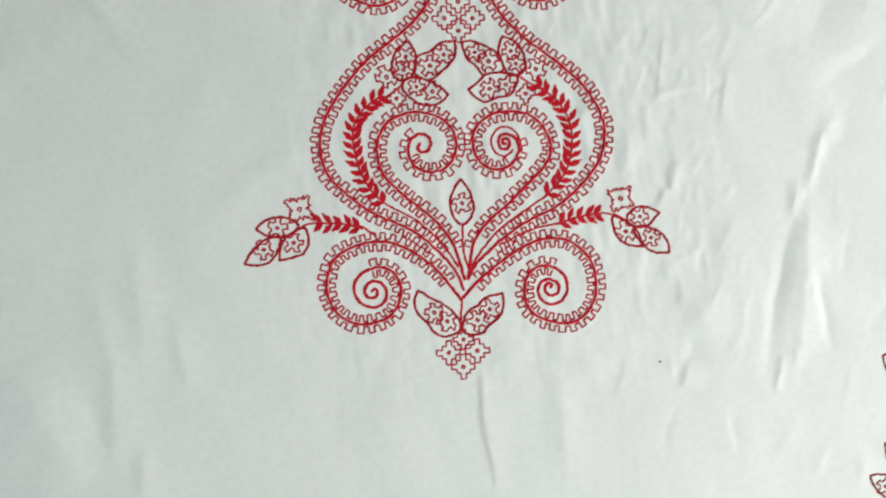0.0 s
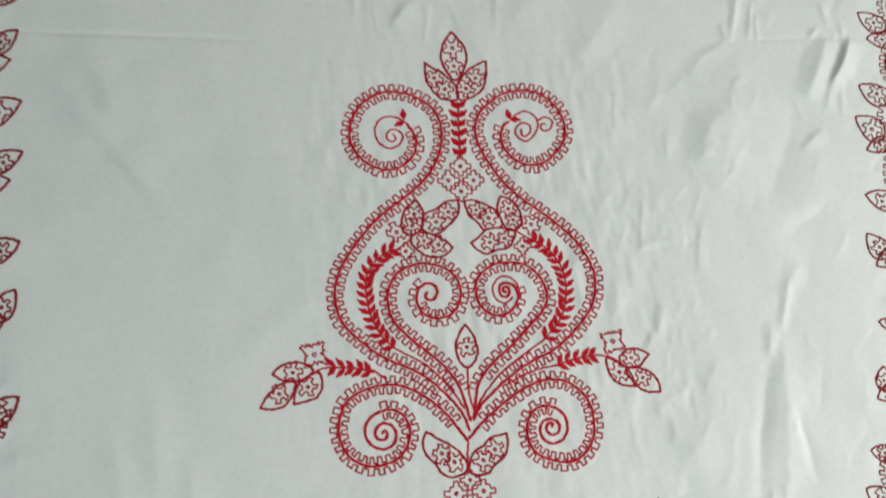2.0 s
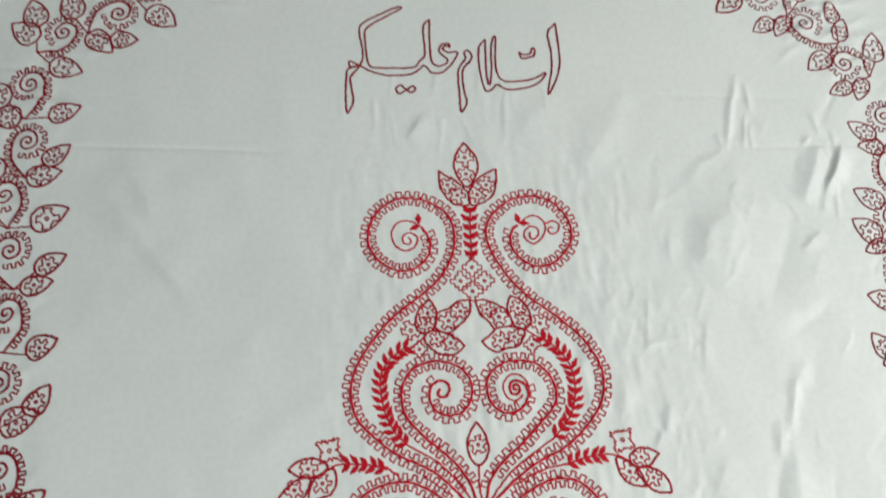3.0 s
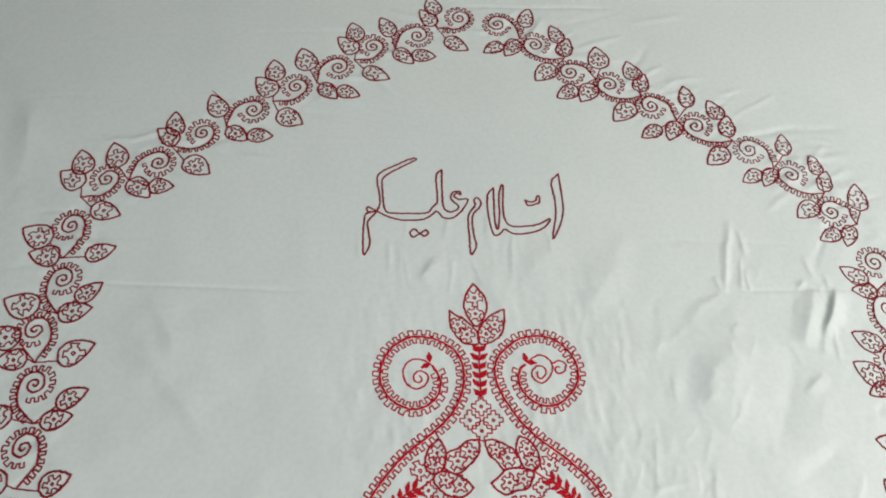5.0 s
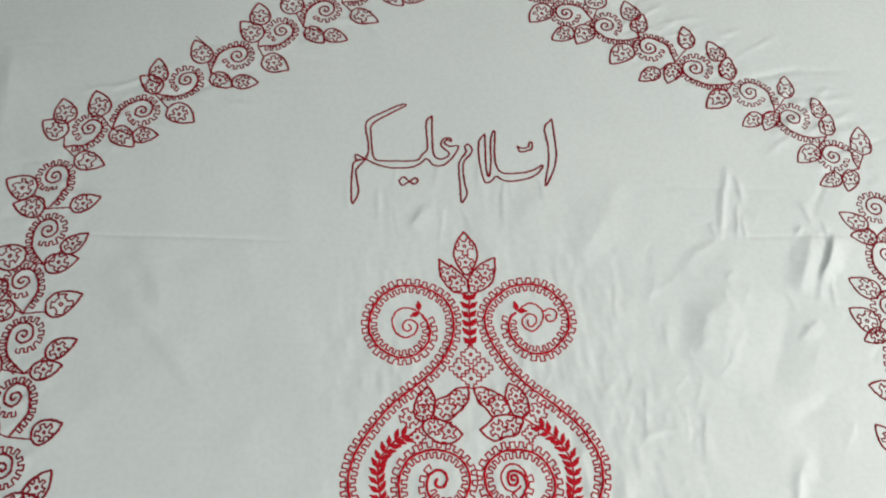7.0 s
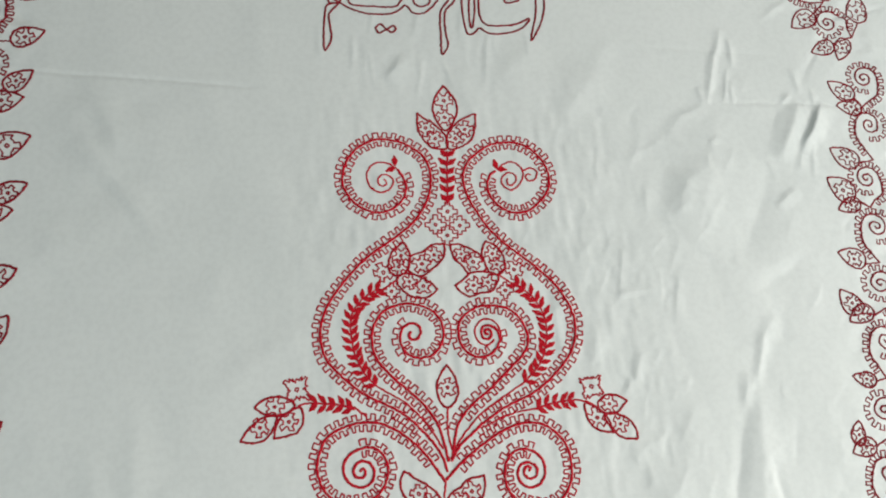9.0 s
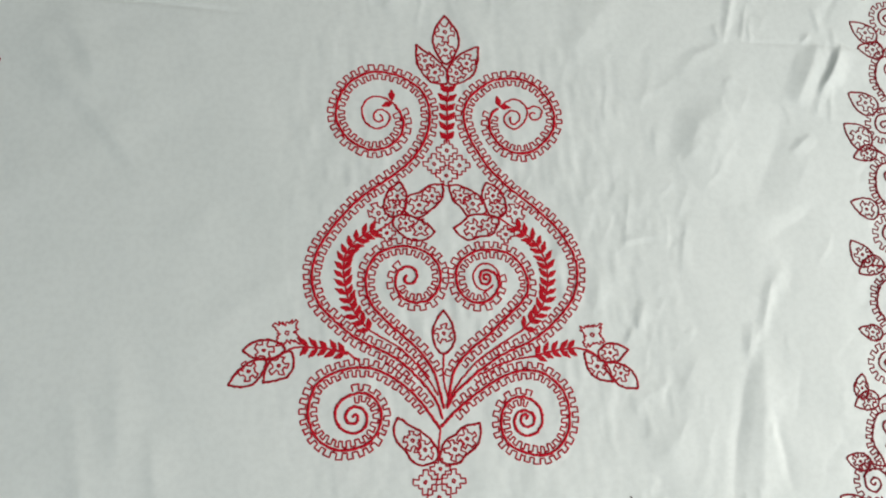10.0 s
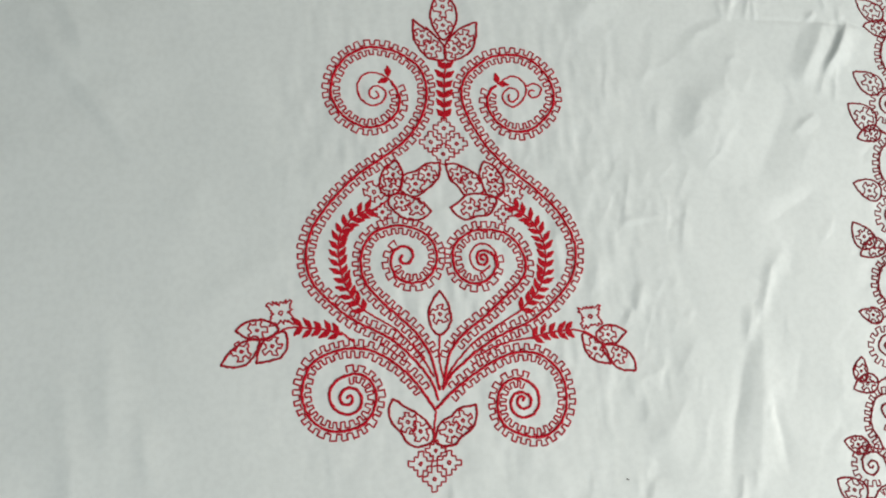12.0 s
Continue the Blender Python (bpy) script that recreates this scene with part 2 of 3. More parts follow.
def left_edge(v):
    return -666 - 0.14 * np.clip(v - 500, 0, None) - 5 * np.sin(np.clip(v - 500, None, 0) / 150)


def build_cloth(hanging):
    # finer where the cloth is crumpled
    a = np.concatenate([np.arange(-750, -160, 3.2), np.arange(-160, 150, 1.9), np.arange(150, 460, 1.7), np.arange(460, 792, 3.2)])
    b = np.concatenate([np.arange(-900, -300, 6.0), np.arange(-300, 330, 1.9), np.arange(330, 420, 2.6), np.arange(420, 986, 2.8)])
    nu, nv = len(a), len(b)
    v = np.repeat(b[:, None], nu, axis=1)
    u = np.repeat(a[None, :], nv, axis=0)
    out = np.clip((-500 - u) / 250, 0, 1)
    u = np.where(out > 0, -500 + out * (left_edge(v) + 500), u)
    u = u + np.clip((u - 600) / 190, 0, 1) * 6 * np.sin(v / 170)
    pts = surface(u.ravel(), v.ravel())
    quads = [(j * nu + i, j * nu + i + 1, (j + 1) * nu + i + 1, (j + 1) * nu + i) for j in range(nv - 1) for i in range(nu - 1)]
    ob = mesh_object("cloth", pts, quads, COTTON, hanging, "creased off-white cotton cloth")
    thick = ob.modifiers.new("thickness", "SOLIDIFY")
    thick.thickness, thick.offset = 0.0008, -1.0
    return ob


# ---- embroidery ----
SIDES = 6


def catmull(points, closed=False, per=10):
    p = np.array(points, float)
    if closed:
        p = np.vstack([p[-1], p, p[0], p[1]])
    else:
        p = np.vstack([2 * p[0] - p[1], p, 2 * p[-1] - p[-2]])
    t = np.linspace(0, 1, per, endpoint=False)[:, None]
    out = []
    for i in range(1, len(p) - 2):
        a, b, c, d = p[i - 1], p[i], p[i + 1], p[i + 2]
        out.append(0.5 * (2 * b + (c - a) * t + (2 * a - 5 * b + 4 * c - d) * t ** 2 + (3 * b - a - 3 * c + d) * t ** 3))
    out.append(p[-2][None, :])
    return np.vstack(out)


def resample(curve, step):
    seg = np.hypot(*np.diff(curve, axis=0).T)
    s = np.concatenate([[0], np.cumsum(seg)])
    n = max(2, int(round(s[-1] / step)) + 1)
    q = np.linspace(0, s[-1], n)
    return np.stack([np.interp(q, s, curve[:, 0]), np.interp(q, s, curve[:, 1])], axis=1)


def stitches_along(curve, step):
    p = resample(np.asarray(curve, float), step)
    return np.hstack([p[:-1], p[1:]])


def stitches_cornered(p):
    p = np.asarray(p, float)
    return np.hstack([p[:-1], p[1:]])


def thread(name, segs, radius, mat, parent, label=""):
    """Every stitch is a short plump roll of thread from (u0, v0) to (u1, v1) that dips into the cloth at its ends."""
    segs = np.asarray(segs, float)
    n = len(segs)
    segs = segs + rng.normal(0, 0.24, segs.shape)
    a, b = segs[:, :2], segs[:, 2:]
    d = b - a
    length = np.maximum(np.hypot(d[:, 0], d[:, 1]), 0.2)
    d = d / length[:, None]
    nrm = np.stack([-d[:, 1], d[:, 0]], axis=1)
    ts = np.array([0.0, 0.22, 0.78, 1.0])
    along = ts[None, :] * (length + 0.9 * radius)[:, None] - 0.45 * radius
    r = radius * np.array([0.62, 1.0, 1.0, 0.62])[None, :] * rng.uniform(0.86, 1.14, (n, 1))
    ang = np.arange(SIDES) * 2 * math.pi / SIDES
    side, up = np.cos(ang), np.sin(ang)
    centre = a[:, None, :] + along[:, :, None] * d[:, None, :]
    uv = centre[:, :, None, :] + r[:, :, None, None] * side[None, None, :, None] * nrm[:, None, None, :]
    lift = radius * np.array([0.05, 0.28, 0.28, 0.05])[None, :, None] + 0.55 * r[:, :, None] * up[None, None, :]
    pts = surface(uv[..., 0].ravel(), uv[..., 1].ravel(), lift.ravel())
    faces = []
    ring = range(SIDES)
    local = [(k * SIDES + i, k * SIDES + (i + 1) % SIDES, (k + 1) * SIDES + (i + 1) % SIDES, (k + 1) * SIDES + i) for k in range(3) for i in ring]
    local += [tuple(reversed(ring)), tuple(3 * SIDES + i for i in ring)]
    for k in range(n):
        o = k * 4 * SIDES
        faces.extend(tuple(o + i for i in f) for f in local)
    return mesh_object(name, pts, faces, mat, parent, label)


def comb_points(curve, side, period, near, far, start=0.0, end=1.0):
    """A square wave beside a curve, like battlements."""
    fine = resample(np.asarray(curve, float), 0.5)
    n = len(fine)
    tan = np.gradient(fine, axis=0)
    kernel = np.ones(9) / 9
    tan = np.stack([np.convolve(np.pad(tan[:, k], 4, mode="edge"), kernel, "valid") for k in (0, 1)], axis=1)
    tan /= np.maximum(np.hypot(tan[:, 0], tan[:, 1]), 1e-6)[:, None]
    nrm = np.stack([-tan[:, 1], tan[:, 0]], axis=1) * side
    turn = np.gradient(np.unwrap(np.arctan2(tan[:, 1], tan[:, 0]))) / 0.5 * side
    pts, s, total = [], start * n * 0.5, end * n * 0.5
    while s < total - period * 0.6:
        i0 = min(int(s / 0.5), n - 1)
        # keep the teeth as wide on the inner side of a bend as on its outer side
        stretch = 1 / max(0.55, 1 - turn[i0] * (near + far) / 2) if turn[i0] < 0 else 1 + min(0.5, turn[i0] * (near + far) / 2)
        p = period * (0.75 + 0.25 * stretch) * rng.uniform(0.9, 1.1)
        i1 = min(int((s + p * rng.uniform(0.46, 0.56)) / 0.5), n - 1)
        i2 = min(int((s + p) / 0.5), n - 1)
        top = far * rng.uniform(0.93, 1.06)
        pts += [fine[i0] + nrm[i0] * near, fine[i0] + nrm[i0] * top, fine[i1] + nrm[i1] * top, fine[i1] + nrm[i1] * near]
        s += p
    return np.array(pts)


CROSS = [(-0.23, 1.02), (0.23, 1.02), (0.23, 0.58), (0.58, 0.58), (0.58, 0.23)]
LOBE = [(-0.5, 0.62), (-0.27, 0.60), (-0.24, 1.0), (0.20, 1.02), (0.26, 0.60)]
PINWHEEL = [(-0.5, 0.56), (-0.40, 0.84), (-0.28, 0.68), (-0.20, 1.02), (-0.08, 0.86), (-0.04, 1.16), (0.06, 1.16), (0.11, 0.84), (0.22, 0.98), (0.28, 0.66), (0.41, 0.82)]


def flower_points(cu, cv, r, turn, lobes, shape):
    """A jagged outline: a stepped cross, a ring of square lobes or a square pinwheel."""
    pts = []
    for k in range(lobes):
        for x, y in {"cross": CROSS, "lobes": LOBE, "pinwheel": PINWHEEL}[shape]:
            if shape == "cross":
                q, ang = r * math.hypot(x, y), math.atan2(y, x) - k * math.pi / 2
            else:
                q, ang = r * y, (k + x) * 2 * math.pi / lobes
            ang += math.radians(turn)
            q *= rng.uniform(0.94, 1.06) if shape == "cross" else rng.uniform(0.86, 1.12)
            ang += 0.0 if shape == "cross" else rng.uniform(-0.09, 0.09)
            pts.append((cu + q * math.cos(ang), cv + q * math.sin(ang)))
    return np.array(pts + pts[:1])


def flower(parent, cu, cv, r, turn=0.0, lobes=5, shape="lobes", radius=0.76, mat=FINE):
    segs = [stitches_cornered(flower_points(cu, cv, r, turn, lobes, shape))]
    heart = [(cu + 0.17 * r * math.cos(a), cv + 0.17 * r * math.sin(a)) for a in (0.3, 1.9, 3.4, 5.0, 0.3)]
    segs.append(stitches_cornered(heart))
    return thread("flower", np.vstack(segs), radius, mat, parent)


LINE_R, FINE_R, BORDER_R = 1.38, 0.78, 1.24

# ---- the pattern, in millimetres on the cloth ----
UPPER_LEFT = [
    (-50.8, 205.3), (-44.6, 197.5), (-41.1, 186), (-43, 174.4), (-50.9, 164.2), (-64.4, 157.5), (-77.9, 157.9), (-91.6, 164.8),
    (-101.1, 174.6), (-107.6, 188.6), (-106.6, 206), (-100, 220.9), (-88.3, 232.1), (-72, 238.9), (-52.6, 237.5), (-35.9, 230.7),
    (-21.8, 219.1), (-15.4, 201.8), (-15.6, 184.4), (-20.8, 166.8), (-31.5, 149.2), (-44.8, 136.2), (-63.4, 121.5)]
OUTER_LEFT = [
    (-63.4, 121.5), (-76.5, 112), (-94.4, 93.7), (-109.5, 74.3), (-120.2, 55.1), (-124.5, 36.3), (-123.9, 23.2), (-120.2, 10.2),
    (-112.7, -1.1), (-103.6, -9.2), (-93, -18.7), (-80, -27.8), (-64.3, -35.2), (-46, -44.1), (-33, -53.7), (-22.4, -63.7),
    (-11.9, -75.1), (-4, -87.6), (0.2, -99.9)]
UPPER_RIGHT = [
    (54.4, 205.6), (47.6, 199.3), (45.3, 187.5), (48.7, 176), (57.2, 166), (68.4, 159.6), (79.9, 159), (91.2, 163),
    (102.7, 173), (110.4, 185.1), (111.8, 200), (107.4, 214.6), (97.8, 227.2), (83.3, 236), (66, 238.5), (48.8, 235.1),
    (34.4, 225.2), (23.2, 212.8), (19.4, 197.8), (21.7, 183.3), (26.2, 171.9), (33.6, 159.1), (42.1, 145.7)]
OUTER_RIGHT = [
    (42.1, 145.7), (54.4, 131.9), (68.3, 119.5), (85, 107.2), (99, 95.3), (112.8, 81.8), (123.7, 65.5), (129.7, 51.8),
    (131.6, 38.1), (129, 21.7), (122.6, 8), (111.3, -5.7), (100.2, -16.5), (83.6, -28.4), (64.7, -37.1), (48.5, -46.2),
    (32.6, -57.7), (19.4, -69.6), (10.5, -78.8), (4.3, -90)]
LOWER_LEFT = [
    (-82.4, -98.7), (-79.5, -95.7), (-76.8, -99.7), (-80.7, -104.5), (-86.6, -103.7), (-88.9, -97.3), (-85.6, -91.3), (-79.6, -89.4),
    (-73, -91.7), (-69.3, -98.7), (-70.1, -105.5), (-74.9, -111.3), (-82.4, -112.9), (-91.4, -109.5), (-97.2, -101.8), (-97.7, -91),
    (-91, -82), (-80, -77.4), (-69.8, -77.8), (-62.2, -82.8), (-57.4, -90.6), (-56.2, -98.5), (-58, -107.8), (-63.6, -118.1),
    (-72, -124), (-83.3, -127.4)]
FOOT_LEFT = [
    (-83.3, -127.4), (-96.7, -127.4), (-109.3, -121.7), (-117, -113), (-122.1, -100.9), (-122.6, -88.6), (-118.3, -72.8), (-110.6, -64.2),
    (-99.3, -58.5), (-84.3, -54.3), (-66.4, -54.6), (-48.3, -62), (-32.7, -72.4), (-19.6, -85.3), (-10.6, -97.1), (-2.2, -108.8)]
LOWER_RIGHT = [
    (79.1, -100.3), (80.7, -97.2), (77.6, -95.7), (73.8, -98.8), (74.8, -104.9), (80.1, -107.8), (85.5, -104.7), (86.6, -98.7),
    (82.9, -93.7), (75.4, -92.3), (69, -96.4), (67.4, -104.4), (71.1, -111.8), (79, -115.3), (88.1, -112.8), (93.5, -105.2),
    (94.1, -95.2), (88.9, -86.1), (79.3, -80.6), (69.7, -80.2), (60.6, -85.4), (55.8, -94.4), (54.7, -104.4), (57.8, -116.8),
    (66.8, -125.7), (80, -131.1), (93.2, -133.1)]
FOOT_RIGHT = [
    (93.2, -133.1), (106.6, -128.1), (116.3, -117.1), (120.4, -104.1), (120.1, -91.5), (117, -78.7), (110.1, -68.5), (99.4, -59.8),
    (88.7, -55.9), (72.6, -56.1), (59.1, -60.4), (43.1, -69.3), (27.3, -80.6), (11.7, -93.4), (-0.7, -106.9)]
HEART_LEFT = [
    (-35.4, 33), (-37.4, 29.2), (-34.7, 25), (-29.5, 25.6), (-25.8, 30.1), (-25.4, 36), (-29.8, 40.6), (-36.1, 41.5),
    (-42.4, 38.1), (-45.5, 30.6), (-45.3, 21.6), (-40.9, 13.2), (-32.3, 8.1), (-20.7, 7.4), (-10.1, 12.9), (-3.8, 23.7),
    (-2.9, 34.4), (-6.2, 45.1), (-15, 54.5), (-26.9, 59.5), (-40.3, 61.3)]
HEART_LEFT_SIDE = [
    (-40.3, 61.3), (-53.6, 58.2), (-64, 52.5), (-71.1, 42.1), (-73.9, 29.8), (-72.9, 16.6), (-67.9, 4.6), (-61.4, -3.1),
    (-49.2, -14.8), (-36, -25.4), (-23.8, -36.5), (-13.7, -48.8), (-5.8, -63.9), (1.2, -90)]
HEART_RIGHT = [
    (41.8, 30.8), (39.1, 30.2), (38.5, 34), (42.3, 35.7), (45.7, 32.5), (44.5, 27.1), (40.2, 25.4), (35.9, 28),
    (35.3, 33.9), (38, 38.8), (44.6, 39), (50.5, 34.8), (53.7, 26.2), (47.7, 13.2), (35.3, 7.7), (23, 11),
    (15, 19.9), (12.2, 32.2), (13.7, 43), (20.1, 51.3), (32.5, 58.2)]
HEART_RIGHT_SIDE = [
    (32.5, 58.2), (48.9, 59.7), (65.3, 55.3), (76.2, 44.8), (82.1, 31.3), (81.5, 18.9), (74.8, 8), (65, -1.8),
    (54.2, -12.1), (43.3, -22.8), (30, -33.5), (19.4, -44), (12, -54.4), (7.9, -67.3), (4.8, -90)]
HEART_CURL = [
    (54.3, 25.2), (54.8, 33.3), (50, 41.8), (42.3, 45.9), (34.7, 44.1), (29.4, 36.9), (29.3, 28.8), (33.8, 22),
    (41.3, 19.5), (47.8, 25)]
CURL_LEFT = [
    (-52, 206.4), (-58.7, 211.3), (-68.6, 213.1), (-77.8, 209.2), (-82.4, 199.6), (-81.1, 189.8), (-74.3, 181.5), (-66.1, 179),
    (-57.9, 183.5), (-54.3, 191.1), (-57.2, 196.8), (-62.8, 199.4), (-68.2, 197.4), (-70.8, 191.5), (-67.9, 186.4), (-63.5, 186.6),
    (-61.4, 190.8), (-64.2, 193.6)]
CURL_RIGHT = [
    (57.2, 207.6), (63, 213.2), (71.6, 216.1), (80.2, 211.9), (84.1, 204.4), (82.9, 195.4), (77.1, 187.4), (70.3, 184.1),
    (62.9, 188.4), (60.7, 195.4), (64.1, 201.4), (70.4, 203.6), (75.5, 200.8), (76, 193.8), (70.4, 188.8), (66.3, 192.1),
    (67.5, 196.9)]
SMALL_CURL = [
    (83.6, 205.5), (91.7, 209.5), (98.6, 205.8), (97.9, 198), (92.1, 194.1), (87, 196.9), (88.2, 202.2), (92.7, 201.3)]
STEMS = [
    [(-67.2, -20.8), (-51.6, -29.4), (-38.4, -37.3), (-25.2, -49.9), (-14.7, -62.5), (-4.1, -79)],
    [(75.7, -18), (53.9, -32.1), (35.2, -45.3), (19.4, -62), (8.9, -77.3), (3.8, -88)],
    [(-89.8, -39.7), (-76.8, -49.2)],
    [(88.9, -41.9), (70, -45.3), (53.8, -50.2), (37.9, -59.2)],
    [(0.9, -40.8), (0.5, -59.8), (4.3, -80)],
    [(-1.2, -108.3), (-3, -124.5), (-2.2, -136.6)],
    [(-47.9, 87.2), (-58.4, 79.2), (-71, 71.7)],
    [(53.2, 92.5), (65.4, 84.6), (77.5, 77.2)],
    [(-88.2, -40.7), (-105.2, -37.4), (-120.3, -36.2), (-137.9, -36.4), (-152.5, -44.2), (-164.9, -46.9)],
    [(88.9, -41.9), (110.7, -36.4), (129.9, -34.4), (143.6, -37.9), (154.4, -46.1)],
]
STRAY = [(-347.9, 594.2), (-334.3, 581.8), (-324.2, 571.5)]
# a dark speck and a short pencil tick, each laid as one stitch
DARK_MARKS = [(176.1, -170.2, 178.1, -171.6), (-645.8, 604.5, -645.2, 596.7)]
WHEAT = [
    ([(-67.2, -20.8), (-81.0, -7.1), (-90.3, 11.5), (-94.6, 30.2), (-94.2, 49.4), (-86.5, 63.1), (-75.0, 72.5), (-66, 76.5)], 15, 11.8),
    ([(75.7, -18), (85, -8.9), (95.6, 4.7), (100.7, 20.9), (102, 37.3), (98.4, 53.6), (90.3, 67.2), (79.3, 76.8), (70.5, 84)], 15, 11.8),
    ([(-88.2, -41.8), (-105.2, -37.4), (-120.3, -36.2), (-130.5, -35.8)], 5, 11.5),
    ([(86.2, -42.9), (102.5, -37.5), (118.9, -35.1), (125.5, -35)], 5, 11.5),
    ([(2.4, 166.7), (2.7, 185.3), (2.5, 202.8), (2.8, 227.6)], 6, 11.5),
]
FLOWERS = [(-1.6, -144.3, 8.755, 0), (-15.1, -155.9, 10.3, 0), (10.8, -154.9, 10.3, 0), (-2.2, -169.1, 10.3, 0), (2.5, 159.3, 10.3, 0),
    (-10.1, 144.5, 10.3, 0), (15.4, 144.5, 10.3, 0), (2.2, 133.2, 10.3, 0), (-63.5, 93.3, 10.3, 20), (-55, 73.8, 8.24, 0),
    (71, 97.1, 9.785, 20), (61, 75.5, 8.24, 0), (-145.2, -22.8, 12.875, 40), (144.6, -21.4, 12.36, 40)]
BORDER_LEFT = [
    (-38.8, 713.3, -6.4, 733.2, -1), (-99.7, 671, -66.5, 696.1, 1), (-157, 650.5, -132.3, 677, -1), (-206.7, 609, -178, 636.4, 1),
    (-264.3, 576.4, -235.5, 603.2, -1), (-321.9, 536.3, -288.7, 561.3, 1), (-388.7, 503.3, -351.5, 524.6, -1), (-435.1, 452.1, -400.4, 477.2, 1),
    (-488.1, 426.3, -463, 454.1, -1), (-490.7, 342.5, -492.5, 386.5, -1), (-478.9, 271.1, -483, 314.6, 1), (-490.3, 213.7, -500.9, 251.9, -1),
    (-473.4, 146.7, -483, 189.4, 1), (-473.8, 81.3, -478.9, 121.6, -1), (-469.6, 7.1, -472.7, 50.7, 1), (-457.1, -70.6, -461.3, -29.9, -1),
    (-443.4, -112.7, -443, -73.7, 1)]
BORDER_RIGHT = [
    (81.5, 690.9, 49.1, 718.5, -1), (143, 654.4, 102.7, 680.4, 1), (184.2, 616.5, 148, 627, -1), (242.8, 584, 201.1, 606.2, 1),
    (285.2, 543.7, 253.3, 566.6, -1), (355.4, 509.8, 309.9, 534.9, 1), (399.6, 465.4, 372.4, 493.6, -1), (455.8, 426.8, 419.2, 455, 1),
    (484.3, 381, 456.6, 398.8, -1), (481.4, 290.8, 489.3, 328.2, -1), (483.4, 226.3, 487.5, 269.2, 1), (470.8, 170.2, 470.3, 203.6, -1),
    (470, 107.6, 473.3, 148.1, 1), (453.8, 50.5, 466, 84.9, -1), (455.9, -14.7, 462.2, 24.3, 1), (433.4, -81.6, 446.9, -47, -1),
    (434.3, -145.3, 442.9, -107.3, 1), (420.6, -189.7, 419.1, -160.2, -1)]
LEAVES_TOP_LEFT = [
    (-492, 461.1, -504.4, 498.1), (-491.5, 441.9, -522.8, 465.6), (-450, 470.8, -464.5, 509.1), (-472, 412, -434, 400),
    (-433.8, 452.1, -403, 425.4), (-407.4, 442.7, -375.6, 441.6), (-384.7, 520.1, -391.8, 559.4), (-382.5, 505.9, -411.5, 531.9),
    (-368.7, 480.5, -333, 460), (-327.3, 552, -348.7, 587.5), (-320, 531.8, -291.4, 511.2), (-292.6, 523, -258.5, 518.4),
    (-264.2, 611.8, -269.6, 650.2), (-264.2, 585.9, -291, 618.5), (-217.3, 631.4, -232, 671.5), (-254.8, 557.8, -220.8, 537.5)]
LEAVES_TOP = [
    (-202, 605.2, -177, 580.3), (-178.1, 597.5, -146.5, 586), (-155.4, 685, -162.7, 720.8), (-154.6, 663.6, -181.7, 693.2),
    (-104.7, 695.7, -121.8, 731.7), (-143, 634.6, -106.3, 615.1), (-98.8, 671, -73.1, 643.9), (-75, 661, -41.3, 657.1),
    (-39.3, 739.3, -49.6, 774.9), (-41.9, 717.6, -63.8, 748.8), (-26.7, 692.2, 5.5, 669.6), (89.3, 714.4, 98.8, 751.6),
    (56, 680.3, 28, 664.7), (77.2, 688.8, 58.4, 658.6), (139.8, 683.4, 128.7, 717.6), (141.8, 657.5, 151.6, 692.9),
    (129.3, 639.3, 98, 613.4)]
LEAVES_TOP_RIGHT = [
    (154.7, 601, 126, 582.8), (179, 606.6, 158, 575.7), (192.2, 634.5, 189.6, 675.6), (241.7, 613.3, 231.1, 647.9),
    (240.2, 592.8, 252.9, 623.1), (230.5, 569.9, 198.8, 542.1), (261.6, 531.2, 233.2, 514.4), (286.3, 540.9, 268.9, 510.3),
    (303.1, 565.6, 304.2, 602.2), (345.7, 544.4, 333.4, 576.5), (349, 515.3, 355.6, 550.7), (343.8, 497.5, 313.8, 471.8),
    (381.3, 460.6, 354.9, 444.9), (402.1, 463.7, 381, 437.9), (417.3, 485.8, 422.8, 519.4), (456.1, 454.4, 450.9, 484.5),
    (455.8, 429.3, 467.4, 460.1)]
LEAVES_RIGHT = [
    (442.2, 411, 411.9, 391.2), (460.1, 372.3, 431.6, 359.3), (476.9, 378.9, 462.6, 350.3), (495, 400.3, 498.8, 440.1),
    (474, 302.4, 444.4, 321.6), (481.3, 290.6, 450.3, 292), (465.4, 221.2, 433.9, 238.9), (452.5, 178.5, 425.4, 203.8),
    (459.6, 176.9, 432.7, 166.8), (453.9, 106.1, 424.5, 119.1), (440.1, 52.8, 420.4, 78), (452.7, 57.7, 426.3, 44.2),
    (444.6, -17.6, 419.8, -12.3), (415.9, -80.8, 417.2, -56.5), (433, -79.1, 406.9, -87.5), (418.6, -142.4, 393.6, -136.7),
    (412.3, -189.9, 384.1, -172), (395.5, -301.7, 370.1, -283.4), (412.9, -277.6, 384.8, -253.9)]
